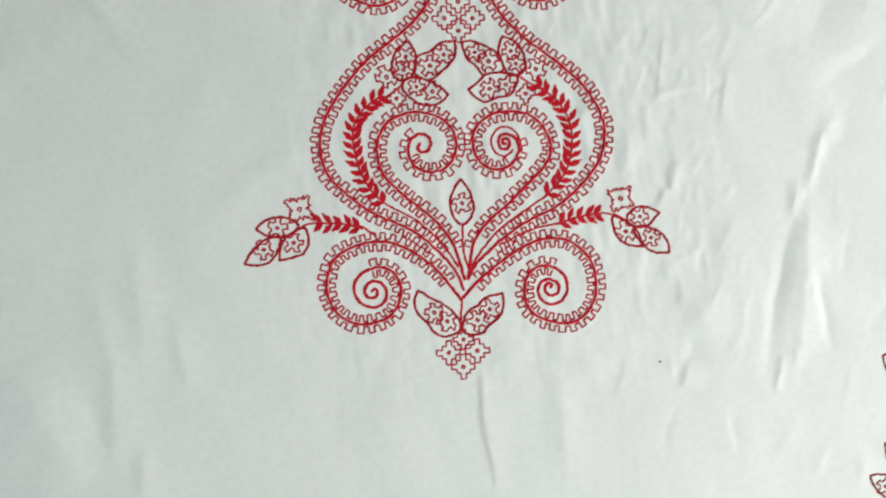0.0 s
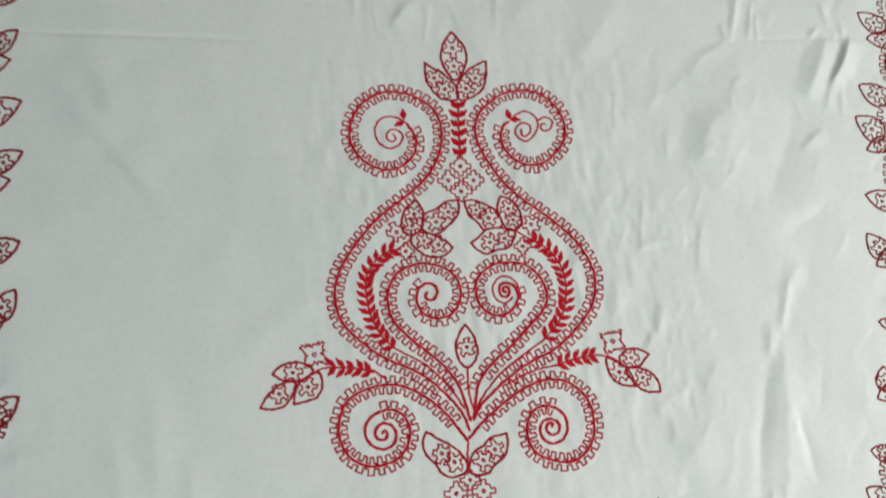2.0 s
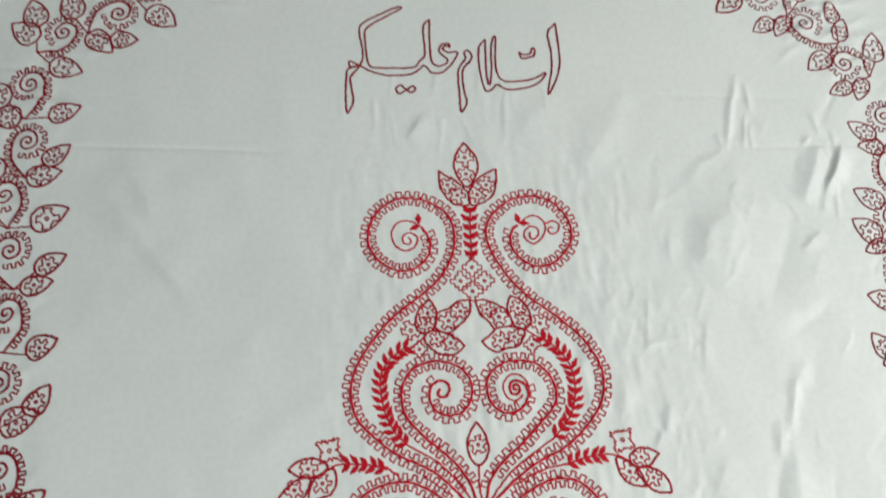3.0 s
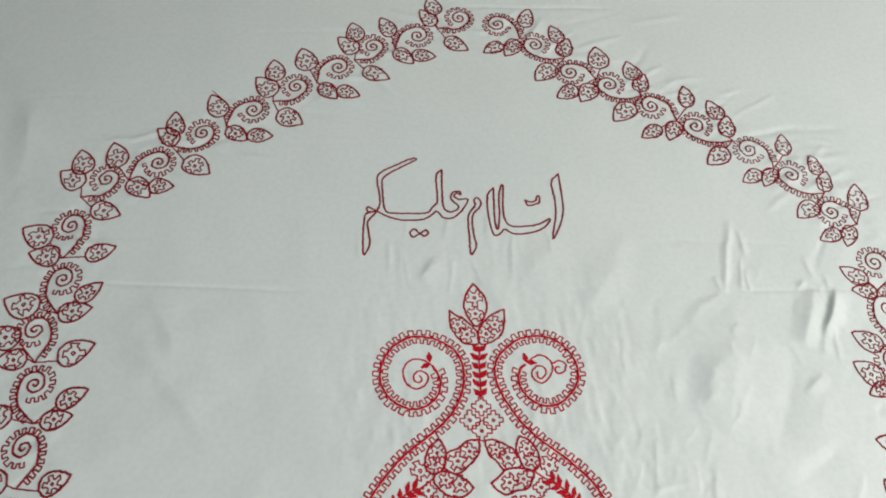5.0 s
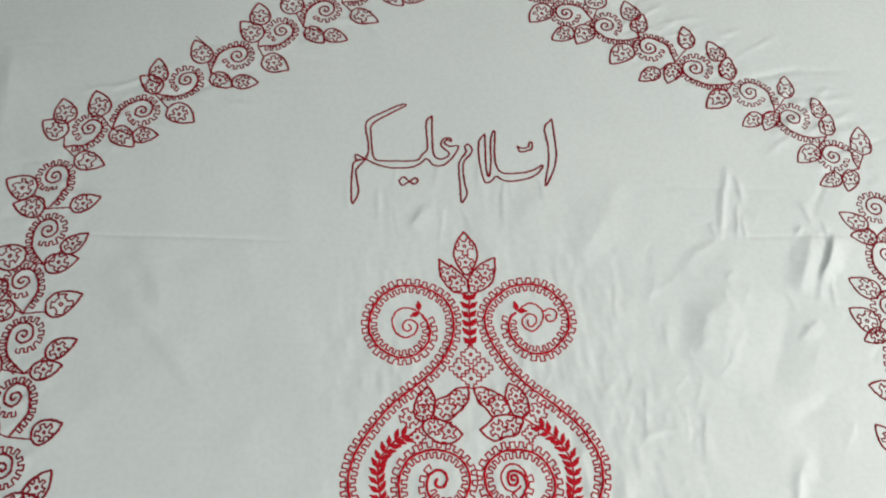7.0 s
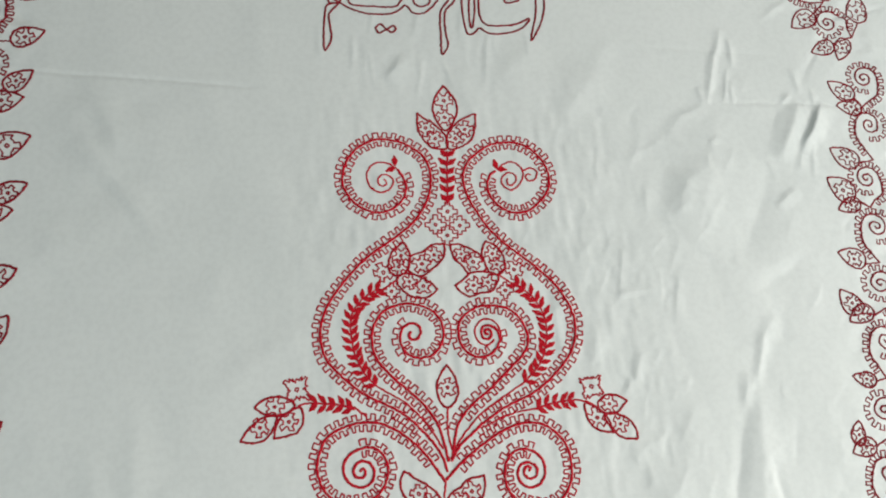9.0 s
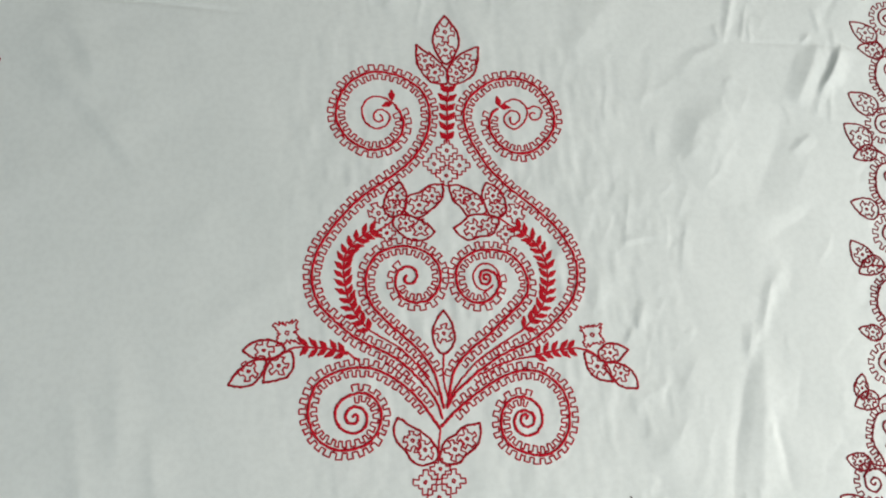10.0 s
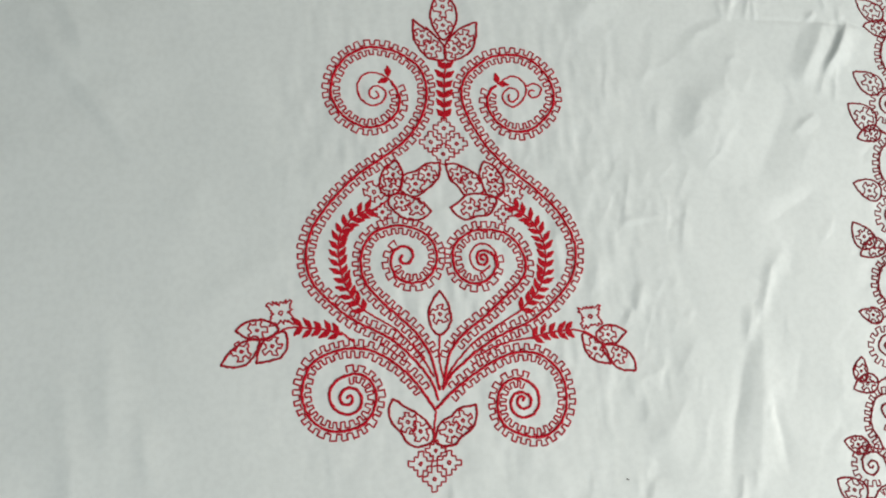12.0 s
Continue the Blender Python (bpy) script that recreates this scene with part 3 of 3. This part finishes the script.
LEAVES_LEFT = [
    (-512, 363, -550, 384), (-495, 342, -534, 350), (-464, 343, -430, 356), (-463, 288, -436, 309),
    (-479, 271, -441, 278), (-503, 278, -546, 290), (-500, 218, -536, 216), (-514, 238, -555, 252),
    (-465, 215, -428, 235), (-454, 165, -424, 183), (-467, 148, -434, 155), (-499, 152, -536, 161),
    (-450, 79, -421, 94), (-501.9, 105.4, -533.7, 117.3), (-484.1, 84.7, -522.6, 90.6), (-442.7, 20.4, -422.7, 48.5),
    (-466.2, 6.9, -430, 21.7), (-444.2, -73.6, -413.5, -50.5), (-474.9, 14.9, -503.3, 24.7), (-455.3, -77.6, -487.4, -66.3)]
# each crease: how far it slopes on either side of its crest, how high it stands, and the line of the crest
CREASES_A = [
    (18.0, 18.6, 2.56, [(405, 294), (389, 258), (374, 223)]),
    (6.9, 17.5, 3.17, [(432, 295), (415, 261), (399, 233)]),
    (6.9, 11.1, 0.78, [(400, 236), (395, 212)]),
    (4.8, 7.2, 0.39, [(395, 304), (382, 288)]),
    (31.8, 39.8, -1.82, [(363, 223), (352, 188), (316, 104)]),
    (7.4, 12.8, 0.93, [(389, 190), (361, 170)]),
    (17.0, 42.9, -1.59, [(389, 114), (324, 69)]),
    (23.9, 30.1, 2.37, [(296, 215), (264, 198), (255, 172), (246, 146)]),
    (10.6, 19.0, 0.68, [(301, 293), (264, 273), (247, 248)]),
    (63.6, 45.1, 2.62, [(308, 284), (292, 206), (259, 107)]),
    (9.5, 9.6, 1.10, [(330, 34), (317, -21)]),
    (25.4, 24.3, 2.33, [(319, -7), (313, -93), (304, -199)]),
    (13.8, 14.3, -0.98, [(303, -34), (284, -125), (276, -191)]),
    (8.0, 11.1, -1.16, [(321, -88), (330, -125), (338, -166)]),
    (8.0, 15.9, 0.79, [(199, 17), (191, -18)]),
    (6.4, 12.8, 0.78, [(187, -13), (177, -33)]),
    (10.6, 9.6, 1.08, [(307, -7), (301, -42)]),
]
CREASES_B = [
    (5.3, 9.6, 0.70, [(186, 122), (181, 65)]),
    (6.4, 12.8, 0.62, [(245, 98), (238, 39)]),
    (13.8, 18.6, 0.81, [(157, 45), (149, 1)]),
    (5.3, 7.9, 0.54, [(176, 71), (224, 79)]),
    (15.9, 21.5, 0.94, [(345, 50), (319, 15)]),
    (4.2, 6.3, 0.54, [(415, 243), (410, 203)]),
    (31.8, 47.7, -0.99, [(371, 85), (303, -61)]),
    (37.1, 47.7, 0.99, [(259, -19), (214, -161)]),
    (21.2, 28.6, -0.94, [(210, -135), (202, -198)]),
    (7.3, 6.9, 1.16, [(323, 388), (310, 342), (296, 289)]),
    (5.3, 7.9, 0.85, [(330, 375), (333, 336)]),
    (4.0, 6.0, 0.62, [(326, 338), (317, 288)]),
    (4.0, 6.0, 0.62, [(328, 321), (327, 288)]),
    (5.3, 7.9, 0.62, [(287, 311), (293, 290)]),
    (39.6, 29.7, 1.54, [(178, 336), (129, 269)]),
    (26.4, 26.7, 0.81, [(193, 374), (166, 328)]),
    (5.9, 9.9, 0.78, [(401, 337), (407, 305)]),
]
CREASES_C = [
    (4.6, 7.9, 0.62, [(422, 313), (421, 288)]),
    (4.6, 6.9, 0.54, [(385, 295), (397, 304)]),
    (4.6, 7.9, 0.78, [(258, 605), (337, 618)]),
    (4.6, 7.9, 0.70, [(348, 585), (386, 597)]),
    (3.3, 6.0, 0.46, [(328, 575), (372, 579)]),
    (4.0, 6.9, 0.54, [(457, 512), (493, 504)]),
    (5.9, 9.9, 0.54, [(242, 719), (330, 736)]),
    (19.8, 26.7, 0.54, [(-100, 323), (-25, 368)]),
    (5.3, 9.9, 0.62, [(49, 379), (47, 307)]),
    (6.6, 13.8, 0.62, [(-46, 341), (-63, 308)]),
    (22.4, 31.7, 1.35, [(230, -103), (201, -152)]),
    (8.2, 20.0, 1.24, [(205, -169), (198, -197)]),
    (5.6, 7.6, 0.74, [(290, -168), (284, -205)]),
    (5.1, 10.6, 0.47, [(191, 9), (191, -15)]),
    (11.2, 16.8, 0.78, [(221, -63), (198, -83)]),
    (5.1, 20.0, 0.87, [(13, -164), (15, -215), (25, -283)]),
    (30.6, 30.6, 0.99, [(82, -166), (92, -280)]),
]
CREASES_D = [
    (9.0, 19.5, 0.70, [(-210, 718), (-112, 697)]),
    (7.2, 15.6, 0.70, [(-104, 714), (-48, 688)]),
    (14.4, 28.1, 1.01, [(9, 323), (38, 266)]),
    (16.2, 31.6, 1.22, [(-32, 346), (-66, 308)]),
    (25.2, 49.1, 1.42, [(108, 361), (55, 308)]),
    (28.8, 56.2, 2.23, [(-588, 599), (-572, 446)]),
    (14.4, 28.1, 1.01, [(-622, 608), (-538, 574)]),
    (54.0, 78.0, 1.32, [(-334, 270), (-276, 166)]),
    (46.8, 67.6, 1.16, [(-401, 285), (-352, 179)]),
    (36.0, 52.0, 1.16, [(90, -125), (120, -187)]),
    (54.0, 78.0, 2.48, [(-405, -151), (-345, -264)]),
    (46.8, 67.6, -1.81, [(-360, -142), (-308, -276)]),
    (16.2, 31.6, 1.22, [(-315, -134), (-318, -265)]),
    (12.6, 24.6, 0.92, [(-293, -225), (-293, -282)]),
    (43.2, 62.4, 0.99, [(-85, -190), (-67, -253)]),
]
CREASES_E = [
    (17.2, 39.6, 1.10, [(-370, 223), (-340, 187), (-303, 146), (-281, 106)]),
    (13.2, 26.4, 0.70, [(-361, 263), (-334, 216)]),
    (16.8, 33.6, 0.90, [(-387, 298), (-356, 261), (-319, 202)]),
    (19.1, 26.5, 0.90, [(-296, -27), (-290, -106), (-285, -186)]),
    (26.5, 31.8, 0.90, [(-335, -67), (-311, -181)]),
    (12.7, 21.2, 0.70, [(-261, -106), (-249, -186)]),
    (26.5, 31.8, 0.80, [(-384, 234), (-334, 192)]),
    (26.4, 33.0, -1.00, [(-556, 448), (-521, 351), (-487, 278)]),
    (26.4, 33.0, 1.20, [(-633, 639), (-567, 505)]),
    (22.4, 33.6, 0.50, [(-270, 309), (-237, 253)]),
    (31.8, 37.1, 0.60, [(-224, 110), (-233, 46)]),
]
add_puckers()
CREASES = CREASES_A + CREASES_B + CREASES_C + CREASES_D + CREASES_E

# ---- the embroidered hanging ----
hanging = tagged(new("embroidered_hanging"), "creased off-white cotton hanging embroidered with crimson scrolls, on dark wood", "wall hanging")
build_cloth(hanging)


def scroll(points, parent, combs=((1, 0.0, 1.0), (-1, 0.0, 1.0)), label=""):
    """A bold curling line with a row of battlement stitches on each side."""
    curve = catmull(points)
    ob = thread("scroll", stitches_along(curve, 3.6), LINE_R, LINE, parent, label)
    for side, start, end in combs:
        p = comb_points(curve, side, 8.6, 2.7, 7.9, start, end)
        thread("battlement_edging", stitches_cornered(p), FINE_R, FINE, ob)
    return ob


BOTH = ((1, 0.0, 1.0), (-1, 0.0, 1.0))
scroll(UPPER_LEFT + OUTER_LEFT[1:], hanging, ((1, 0.015, 0.95), (-1, 0.015, 0.94)), "large crimson scroll with battlement edging")
scroll(UPPER_RIGHT + OUTER_RIGHT[1:], hanging, ((1, 0.015, 0.95), (-1, 0.015, 0.94)), "large crimson scroll with battlement edging")
scroll(LOWER_LEFT + FOOT_LEFT[1:], hanging, ((1, 0.30, 0.965), (-1, 0.30, 0.965)))
scroll(LOWER_RIGHT + FOOT_RIGHT[1:], hanging, ((1, 0.30, 0.965), (-1, 0.30, 0.965)))
scroll(HEART_LEFT + HEART_LEFT_SIDE[1:], hanging, ((1, 0.17, 0.94), (-1, 0.115, 0.91)))
scroll(HEART_RIGHT + HEART_RIGHT_SIDE[1:], hanging, ((1, 0.16, 0.91), (-1, 0.22, 0.94)))
for name, points in (("curl", CURL_LEFT), ("curl", CURL_RIGHT), ("curl", SMALL_CURL), ("curl", HEART_CURL)):
    thread(name, stitches_along(catmull(points), 3.0), 0.95, LINE, hanging)
for points in STEMS:
    thread("stem", stitches_along(catmull(points), 3.4), 0.95, LINE, hanging)


def petal(parent, u, v, ang, length, width):
    """A filled petal of satin stitches lying side by side."""
    ax, ay = math.cos(ang), math.sin(ang)
    segs = []
    for j in range(-3, 4):
        f = j / 3
        a0, a1 = 0.04 + 0.16 * abs(f), 1.0 - 0.30 * abs(f) ** 1.5
        mid, lat = 0.5, width * 0.5 * f
        pts = [(a0 * length, lat * 0.35), (mid * length, lat), (a1 * length, lat * 0.55)]
        world_pts = [(u + x * ax - y * ay, v + x * ay + y * ax) for x, y in pts]
        segs.append(stitches_cornered(world_pts))
    return thread("petal", np.vstack(segs), 0.78, SATIN, parent)


for points, pairs, length in WHEAT:
    width = 0.46 if pairs == 6 else 0.36
    curve = resample(catmull(points), 0.5)
    tan = np.gradient(curve, axis=0)
    sprig = thread("wheat_sprig", stitches_along(curve, 3.4), 0.95, LINE, hanging, "sprig of filled red satin-stitch petals")
    for k in range(pairs):
        i = int((k + 0.35) / pairs * (len(curve) - 1))
        base = math.atan2(tan[i, 1], tan[i, 0])
        for side in (1, -1):
            ang = base + side * math.radians(43 + rng.uniform(-6, 6))
            petal(sprig, curve[i, 0], curve[i, 1], ang, length * rng.uniform(0.9, 1.1), length * width)
# the two small filled petals at the tips of the upper curls
for u, v, ang in ((-53, 209, 95), (-52, 208, 205), (56, 207, 105), (55, 208, -5)):
    petal(hanging, u, v, math.radians(ang), 12, 5.2)


def medallion_leaf(outline, hearts):
    """A leaf outline, from its tip round to its tip, with jagged flowers inside."""
    ring = catmull(outline + outline[:1])
    leaf = thread("leaf", stitches_along(ring, 3.4), 1.12, LEAF, hanging)
    for u, v, r in hearts:
        flower(leaf, u, v, r * 1.05, rng.uniform(0, 72), 5)


medallion_leaf([(0.1, 0.5), (-7.2, -10.7), (-9.7, -23.9), (-6.5, -35.2), (0.9, -40.8), (8.8, -34.4), (11.4, -23.4), (7.6, -10.5)],
               [(0.8, -21.6, 9)])
medallion_leaf([(-41, -98.9), (-29.5, -106.1), (-18.1, -112.4), (-10.3, -118.8), (-4.5, -127), (-3.3, -134.7), (-8.4, -138.6), (-18.5, -141.1), (-27.8, -136.8), (-33.1, -128.6), (-39.8, -122.4), (-44.7, -112.6), (-43.9, -104.3)],
               [(-27.2, -119.4, 8.7), (-15.7, -127.6, 9.1)])
medallion_leaf([(35.2, -103.6), (19.6, -107.2), (11.8, -114.7), (4.2, -118.6), (-0.4, -127), (-1.7, -137.1), (7, -140.5), (16.3, -139), (22.3, -131.7), (31.7, -124.4), (35.7, -114.5)],
               [(23.3, -118, 8.7), (11.9, -127.3, 9.3)])
medallion_leaf([(-0.7, 304.3), (-8.9, 292.4), (-12.4, 277.2), (-8.9, 263.7), (1, 250.7), (10.8, 262.9), (14.3, 278.8), (8.5, 293.5)],
               [(-0.2, 286.6, 10.4), (0.4, 266.7, 9.2)])
medallion_leaf([(-29.6, 271.2), (-28.2, 251.6), (-21.2, 238.5), (-12, 230.5), (2.8, 230.6), (1.6, 243.9), (-9.9, 257.4), (-21.5, 264.3)],
               [(-20.3, 253.9, 9.2), (-9.8, 241.5, 9.1)])
medallion_leaf([(34, 271.3), (33.4, 255), (29.2, 241.2), (17.1, 232), (4.5, 230.1), (2.8, 244.1), (11.9, 258.7), (22.4, 266.8)],
               [(22.3, 253.1, 9.2), (11.9, 242.1, 9.2)])
medallion_leaf([(-43.5, 125), (-37.3, 115.2), (-36.9, 101.4), (-42.7, 91.8), (-51.7, 89.8), (-58.3, 97.8), (-56.6, 111.7), (-50.9, 119.1)],
               [(-45.8, 111, 8.6), (-47.7, 99.3, 8)])
medallion_leaf([(-0.9, 123.9), (-13.5, 122.8), (-22.6, 115.8), (-34.4, 111.4), (-38, 104.1), (-36.8, 94.2), (-24.9, 89.7), (-14.1, 96.7), (-2.4, 108.8)],
               [(-24, 102.4, 9.2), (-11.7, 112.3, 8.2)])
medallion_leaf([(-8.4, 75.9), (-17.4, 68), (-29.8, 67), (-40.5, 72.2), (-48.9, 81.7), (-48, 89.4), (-37.3, 92.5), (-24.8, 88.1), (-15.5, 82.8)],
               [(-37.1, 83.7, 7.5), (-23, 79.3, 8.6)])
medallion_leaf([(41.6, 127.4), (53.2, 121.7), (60, 110.7), (61.6, 99.5), (55.4, 92.5), (46.1, 93.4), (40.5, 104.3), (37.7, 115.5)],
               [(48.8, 114.1, 8.3), (53.2, 102.5, 7.7)])
medallion_leaf([(4.5, 122.5), (12.8, 124), (23.9, 119.9), (32.1, 115.2), (38.9, 108.2), (41.6, 97.1), (32.3, 94.5), (22.4, 93.6), (16.9, 101.7), (9.1, 108.2)],
               [(16.2, 113.4, 7.6), (28.4, 105, 9.3)])
medallion_leaf([(9.4, 79.8), (18.7, 86.8), (26.8, 93.8), (42.2, 94.4), (54.3, 90.8), (51.6, 80.8), (46.1, 73.9), (35.2, 72.5), (24.8, 68.8), (16.1, 73)],
               [(28.6, 80.6, 8.7), (43.4, 83.8, 7.6)])
medallion_leaf([(-184.5, -39.7), (-175.6, -32), (-163.4, -29.2), (-153.2, -31.6), (-145.9, -38), (-157.4, -46.8), (-172.3, -46.6)],
               [(-165.3, -38.9, 9)])
medallion_leaf([(-195.4, -70.2), (-188.8, -59.7), (-177.1, -49.6), (-163.4, -46.9), (-165.6, -59.4), (-173.4, -69.5), (-185.5, -72.1)],
               [(-178, -58.1, 8.5)])
medallion_leaf([(-164.6, -68.3), (-162, -54.4), (-156.4, -46.8), (-141.3, -39.5), (-137.7, -50.6), (-141.7, -61.6), (-151.4, -65.7)],
               [(-151.1, -52.8, 8.5)])
medallion_leaf([(179.8, -35.2), (168.8, -29.6), (157.6, -30.3), (150.2, -38.3), (154.4, -46.1), (168.3, -47)],
               [(161.9, -38.1, 8.2)])
medallion_leaf([(187.4, -71.8), (187.2, -62.5), (179.1, -52.1), (168.1, -48.1), (156, -48.2), (162.2, -61.7), (173, -70.4)],
               [(171.8, -57.5, 8.1)])
medallion_leaf([(163.8, -65.4), (149, -62.9), (140.4, -55.2), (136.9, -44.9), (137, -37), (151.7, -44.1), (160.3, -53.4)],
               [(148.7, -51.4, 9.2)])
for u, v, r, turn in FLOWERS:
    if turn == 40:
        flower(hanging, u, v, r * 0.95, 55, 4, "pinwheel")
    elif turn == 20:
        flower(hanging, u, v, r, 45, 5)
    else:
        flower(hanging, u, v, r, 0, 4, "cross")
thread("loose_thread", stitches_along(catmull(STRAY), 3.4), 0.7, BORDER, hanging)
for row in DARK_MARKS:
    thread("dark_mark", [row], 0.5, WOOD, hanging)
lettering = tagged(new("lettering"), "greeting in Urdu script outlined in crimson stitches")
lettering.parent = hanging


def letter(points):
    thread("letter", stitches_along(catmull(points, per=6), 3.0), 1.12, BORDER, lettering)


letter([(114.6, 457.6), (104.6, 443.9), (106.8, 420.5), (106, 396), (99.3, 362.9), (110.4, 382.5), (116.1, 404.2), (116, 433), (114.6, 457.6)])
letter([(29.7, 437.2), (21.9, 424.7), (21.5, 400.1), (24.1, 380.1), (28.4, 368.3), (37, 372.3), (40.7, 377), (52.9, 369.9), (74.2, 372.2), (88.8, 377.8), (98.1, 388), (97.7, 391.3), (85.8, 384.1), (67.8, 380.9), (50.2, 380.9), (42.3, 389.6), (40.5, 408.1), (42.3, 441.4), (36.6, 428.8), (35.5, 396), (32.3, 376.2), (29.5, 388.1), (29.5, 416.4), (29.7, 437.2)])
letter([(69.3, 418.8), (72.2, 410.6), (81, 412.2), (86.9, 414.7), (87.7, 424.6), (84, 422.9), (82.8, 417.1), (74.7, 415.5), (69.3, 418.8)])
letter([(8.1, 423), (12.9, 417.2), (11.1, 408.3), (3.7, 400.2), (1.1, 388.2), (2.5, 368.5), (5.3, 354.5), (0.7, 344.6), (-2.1, 343.9), (-3.1, 368.5), (-3.7, 392.2), (0.2, 403.4), (6.3, 411.6), (4.3, 418.9), (8.1, 423)])
letter([(-35.5, 464.7), (-43, 455.3), (-41.7, 425), (-42.5, 415.1), (-48.2, 408.6), (-55.4, 400.6), (-80.3, 400.1), (-101.6, 401.2), (-108.2, 407.8), (-111.2, 434.1), (-110.4, 452.6), (-88.8, 467.7), (-68.1, 480.6), (-74.1, 481.5), (-96.2, 470.5), (-117.8, 455.4), (-114.6, 425.8), (-114.2, 413.5), (-117.3, 403)])
letter([(-117.3, 403), (-128.9, 409.7), (-128.7, 402.3), (-117.3, 403), (-130, 400), (-133, 389.6), (-133.3, 362.2), (-131.8, 343.1), (-126.6, 350.6), (-124.9, 362.1), (-128.7, 385.6), (-126.8, 391.1), (-117.3, 403)])
letter([(-117.3, 403), (-101.5, 394.7), (-83.7, 390.5), (-62.5, 391.1), (-54, 394.1), (-48.3, 398.1), (-42.5, 402.9), (-34.2, 393.9), (-23.6, 393.1), (-12.7, 401.9), (-2.8, 419.8), (-14.3, 419.8), (-20.7, 424.8), (-17, 429.7), (-12, 426.4), (-13.4, 431.4), (-20.6, 431.4), (-25.1, 424.8), (-23, 418.3), (-14.6, 409.9), (-19.7, 403.5), (-26.9, 402), (-34, 408.5), (-35.8, 433.2), (-35.5, 464.7)])
letter([(-76.4, 373), (-70.9, 378.5), (-63.9, 371.4), (-57.6, 376.7), (-53.4, 372.8), (-58.3, 367.3), (-63.9, 371.4), (-72.2, 366), (-76.4, 373)])
# ---- the leafy border ----
def fineness(u):
    """Factor on the stitch radius: thinner on the side of the border towards the crumpled edge."""
    return 0.8 if u > 380 else 1.0


def tendril(u0, v0, u1, v1, hand):
    """A tail that runs from a joint into a spiral about (u1, v1), with battlements round its outer side."""
    du, dv = u1 - u0, v1 - v0
    far = math.hypot(du, dv)
    du, dv = du / far, dv / far
    r = min(9.6 + 0.09 * far, 0.45 * far)

    def placed(local):
        return [(u1 + x * du - y * hand * dv, v1 + x * dv + y * hand * du) for x, y in local]

    tail = [(-far, 0), (-0.73 * far, 0.22 * far), (-1.35 * r, 1.30 * r), (-0.1 * r, 1.34 * r), (0.8 * r, 0.92 * r), (1.06 * r, 0.1 * r)]
    core = [(0.62 * r, -0.62 * r), (-0.3 * r, -0.66 * r), (-0.68 * r, 0.05 * r), (-0.25 * r, 0.6 * r), (0.32 * r, 0.44 * r), (0.38 * r, -0.07 * r), (0.05 * r, -0.28 * r), (-0.2 * r, 0.02 * r), (0.02 * r, 0.16 * r)]
    around = [(0.72 * r, -0.80 * r), (-0.1 * r, -1.05 * r), (-0.82 * r, -0.68 * r), (-1.0 * r, 0.05 * r), (-0.82 * r, 0.62 * r)]
    ob = thread("tendril", stitches_along(catmull(placed(tail + core)), 2.8), BORDER_R * fineness(u0), BORDER, hanging)
    p = comb_points(catmull(placed(tail + around)), hand, 6.9, 1.8, 7.2, 0.08, 1.0)
    thread("battlement_edging", stitches_cornered(p), 0.90 * fineness(u0), BORDER, ob)


def border_leaf(u0, v0, u1, v1):
    du, dv = u1 - u0, v1 - v0
    length = math.hypot(du, dv)
    du, dv = du / length, dv / length
    wide = rng.uniform(0.74, 0.90) * length
    skew = rng.uniform(-0.05, 0.05) * length
    ring = []
    for k in range(33):
        f = k / 32 * 2 - 1
        s = 1 - abs(f)
        x = length * (1 - s)
        half = wide * math.sqrt(1 - s) * s ** 0.9
        y = math.copysign(half, f) + skew * math.sin(math.pi * s)
        ring.append((u0 + x * du - y * dv, v0 + x * dv + y * du))
    leaf = thread("leaf", stitches_along(ring, 3.0), BORDER_R * fineness(u0), BORDER, hanging)
    cu, cv = u0 + du * length * 0.42, v0 + dv * length * 0.42
    flower(leaf, cu, cv, length * rng.uniform(0.27, 0.31), rng.uniform(0, 72), int(rng.choice([4, 5, 5, 6])), "lobes", 0.88 * fineness(u0), BORDER)


for row in BORDER_LEFT + BORDER_RIGHT:
    tendril(*row)
ALL_LEAVES = LEAVES_TOP_LEFT + LEAVES_TOP + LEAVES_TOP_RIGHT + LEAVES_RIGHT + LEAVES_LEFT
for row in ALL_LEAVES:
    border_leaf(*row)
    # a short stem back to the nearest joint of the border
    joint = min(BORDER_LEFT + BORDER_RIGHT, key=lambda q: math.hypot(q[0] - row[0], q[1] - row[1]))
    gap = math.hypot(joint[0] - row[0], joint[1] - row[1])
    if 4 < gap < 34:
        thread("stem", stitches_along([(joint[0], joint[1]), (row[0], row[1])], 3.0), 0.85, BORDER, hanging)
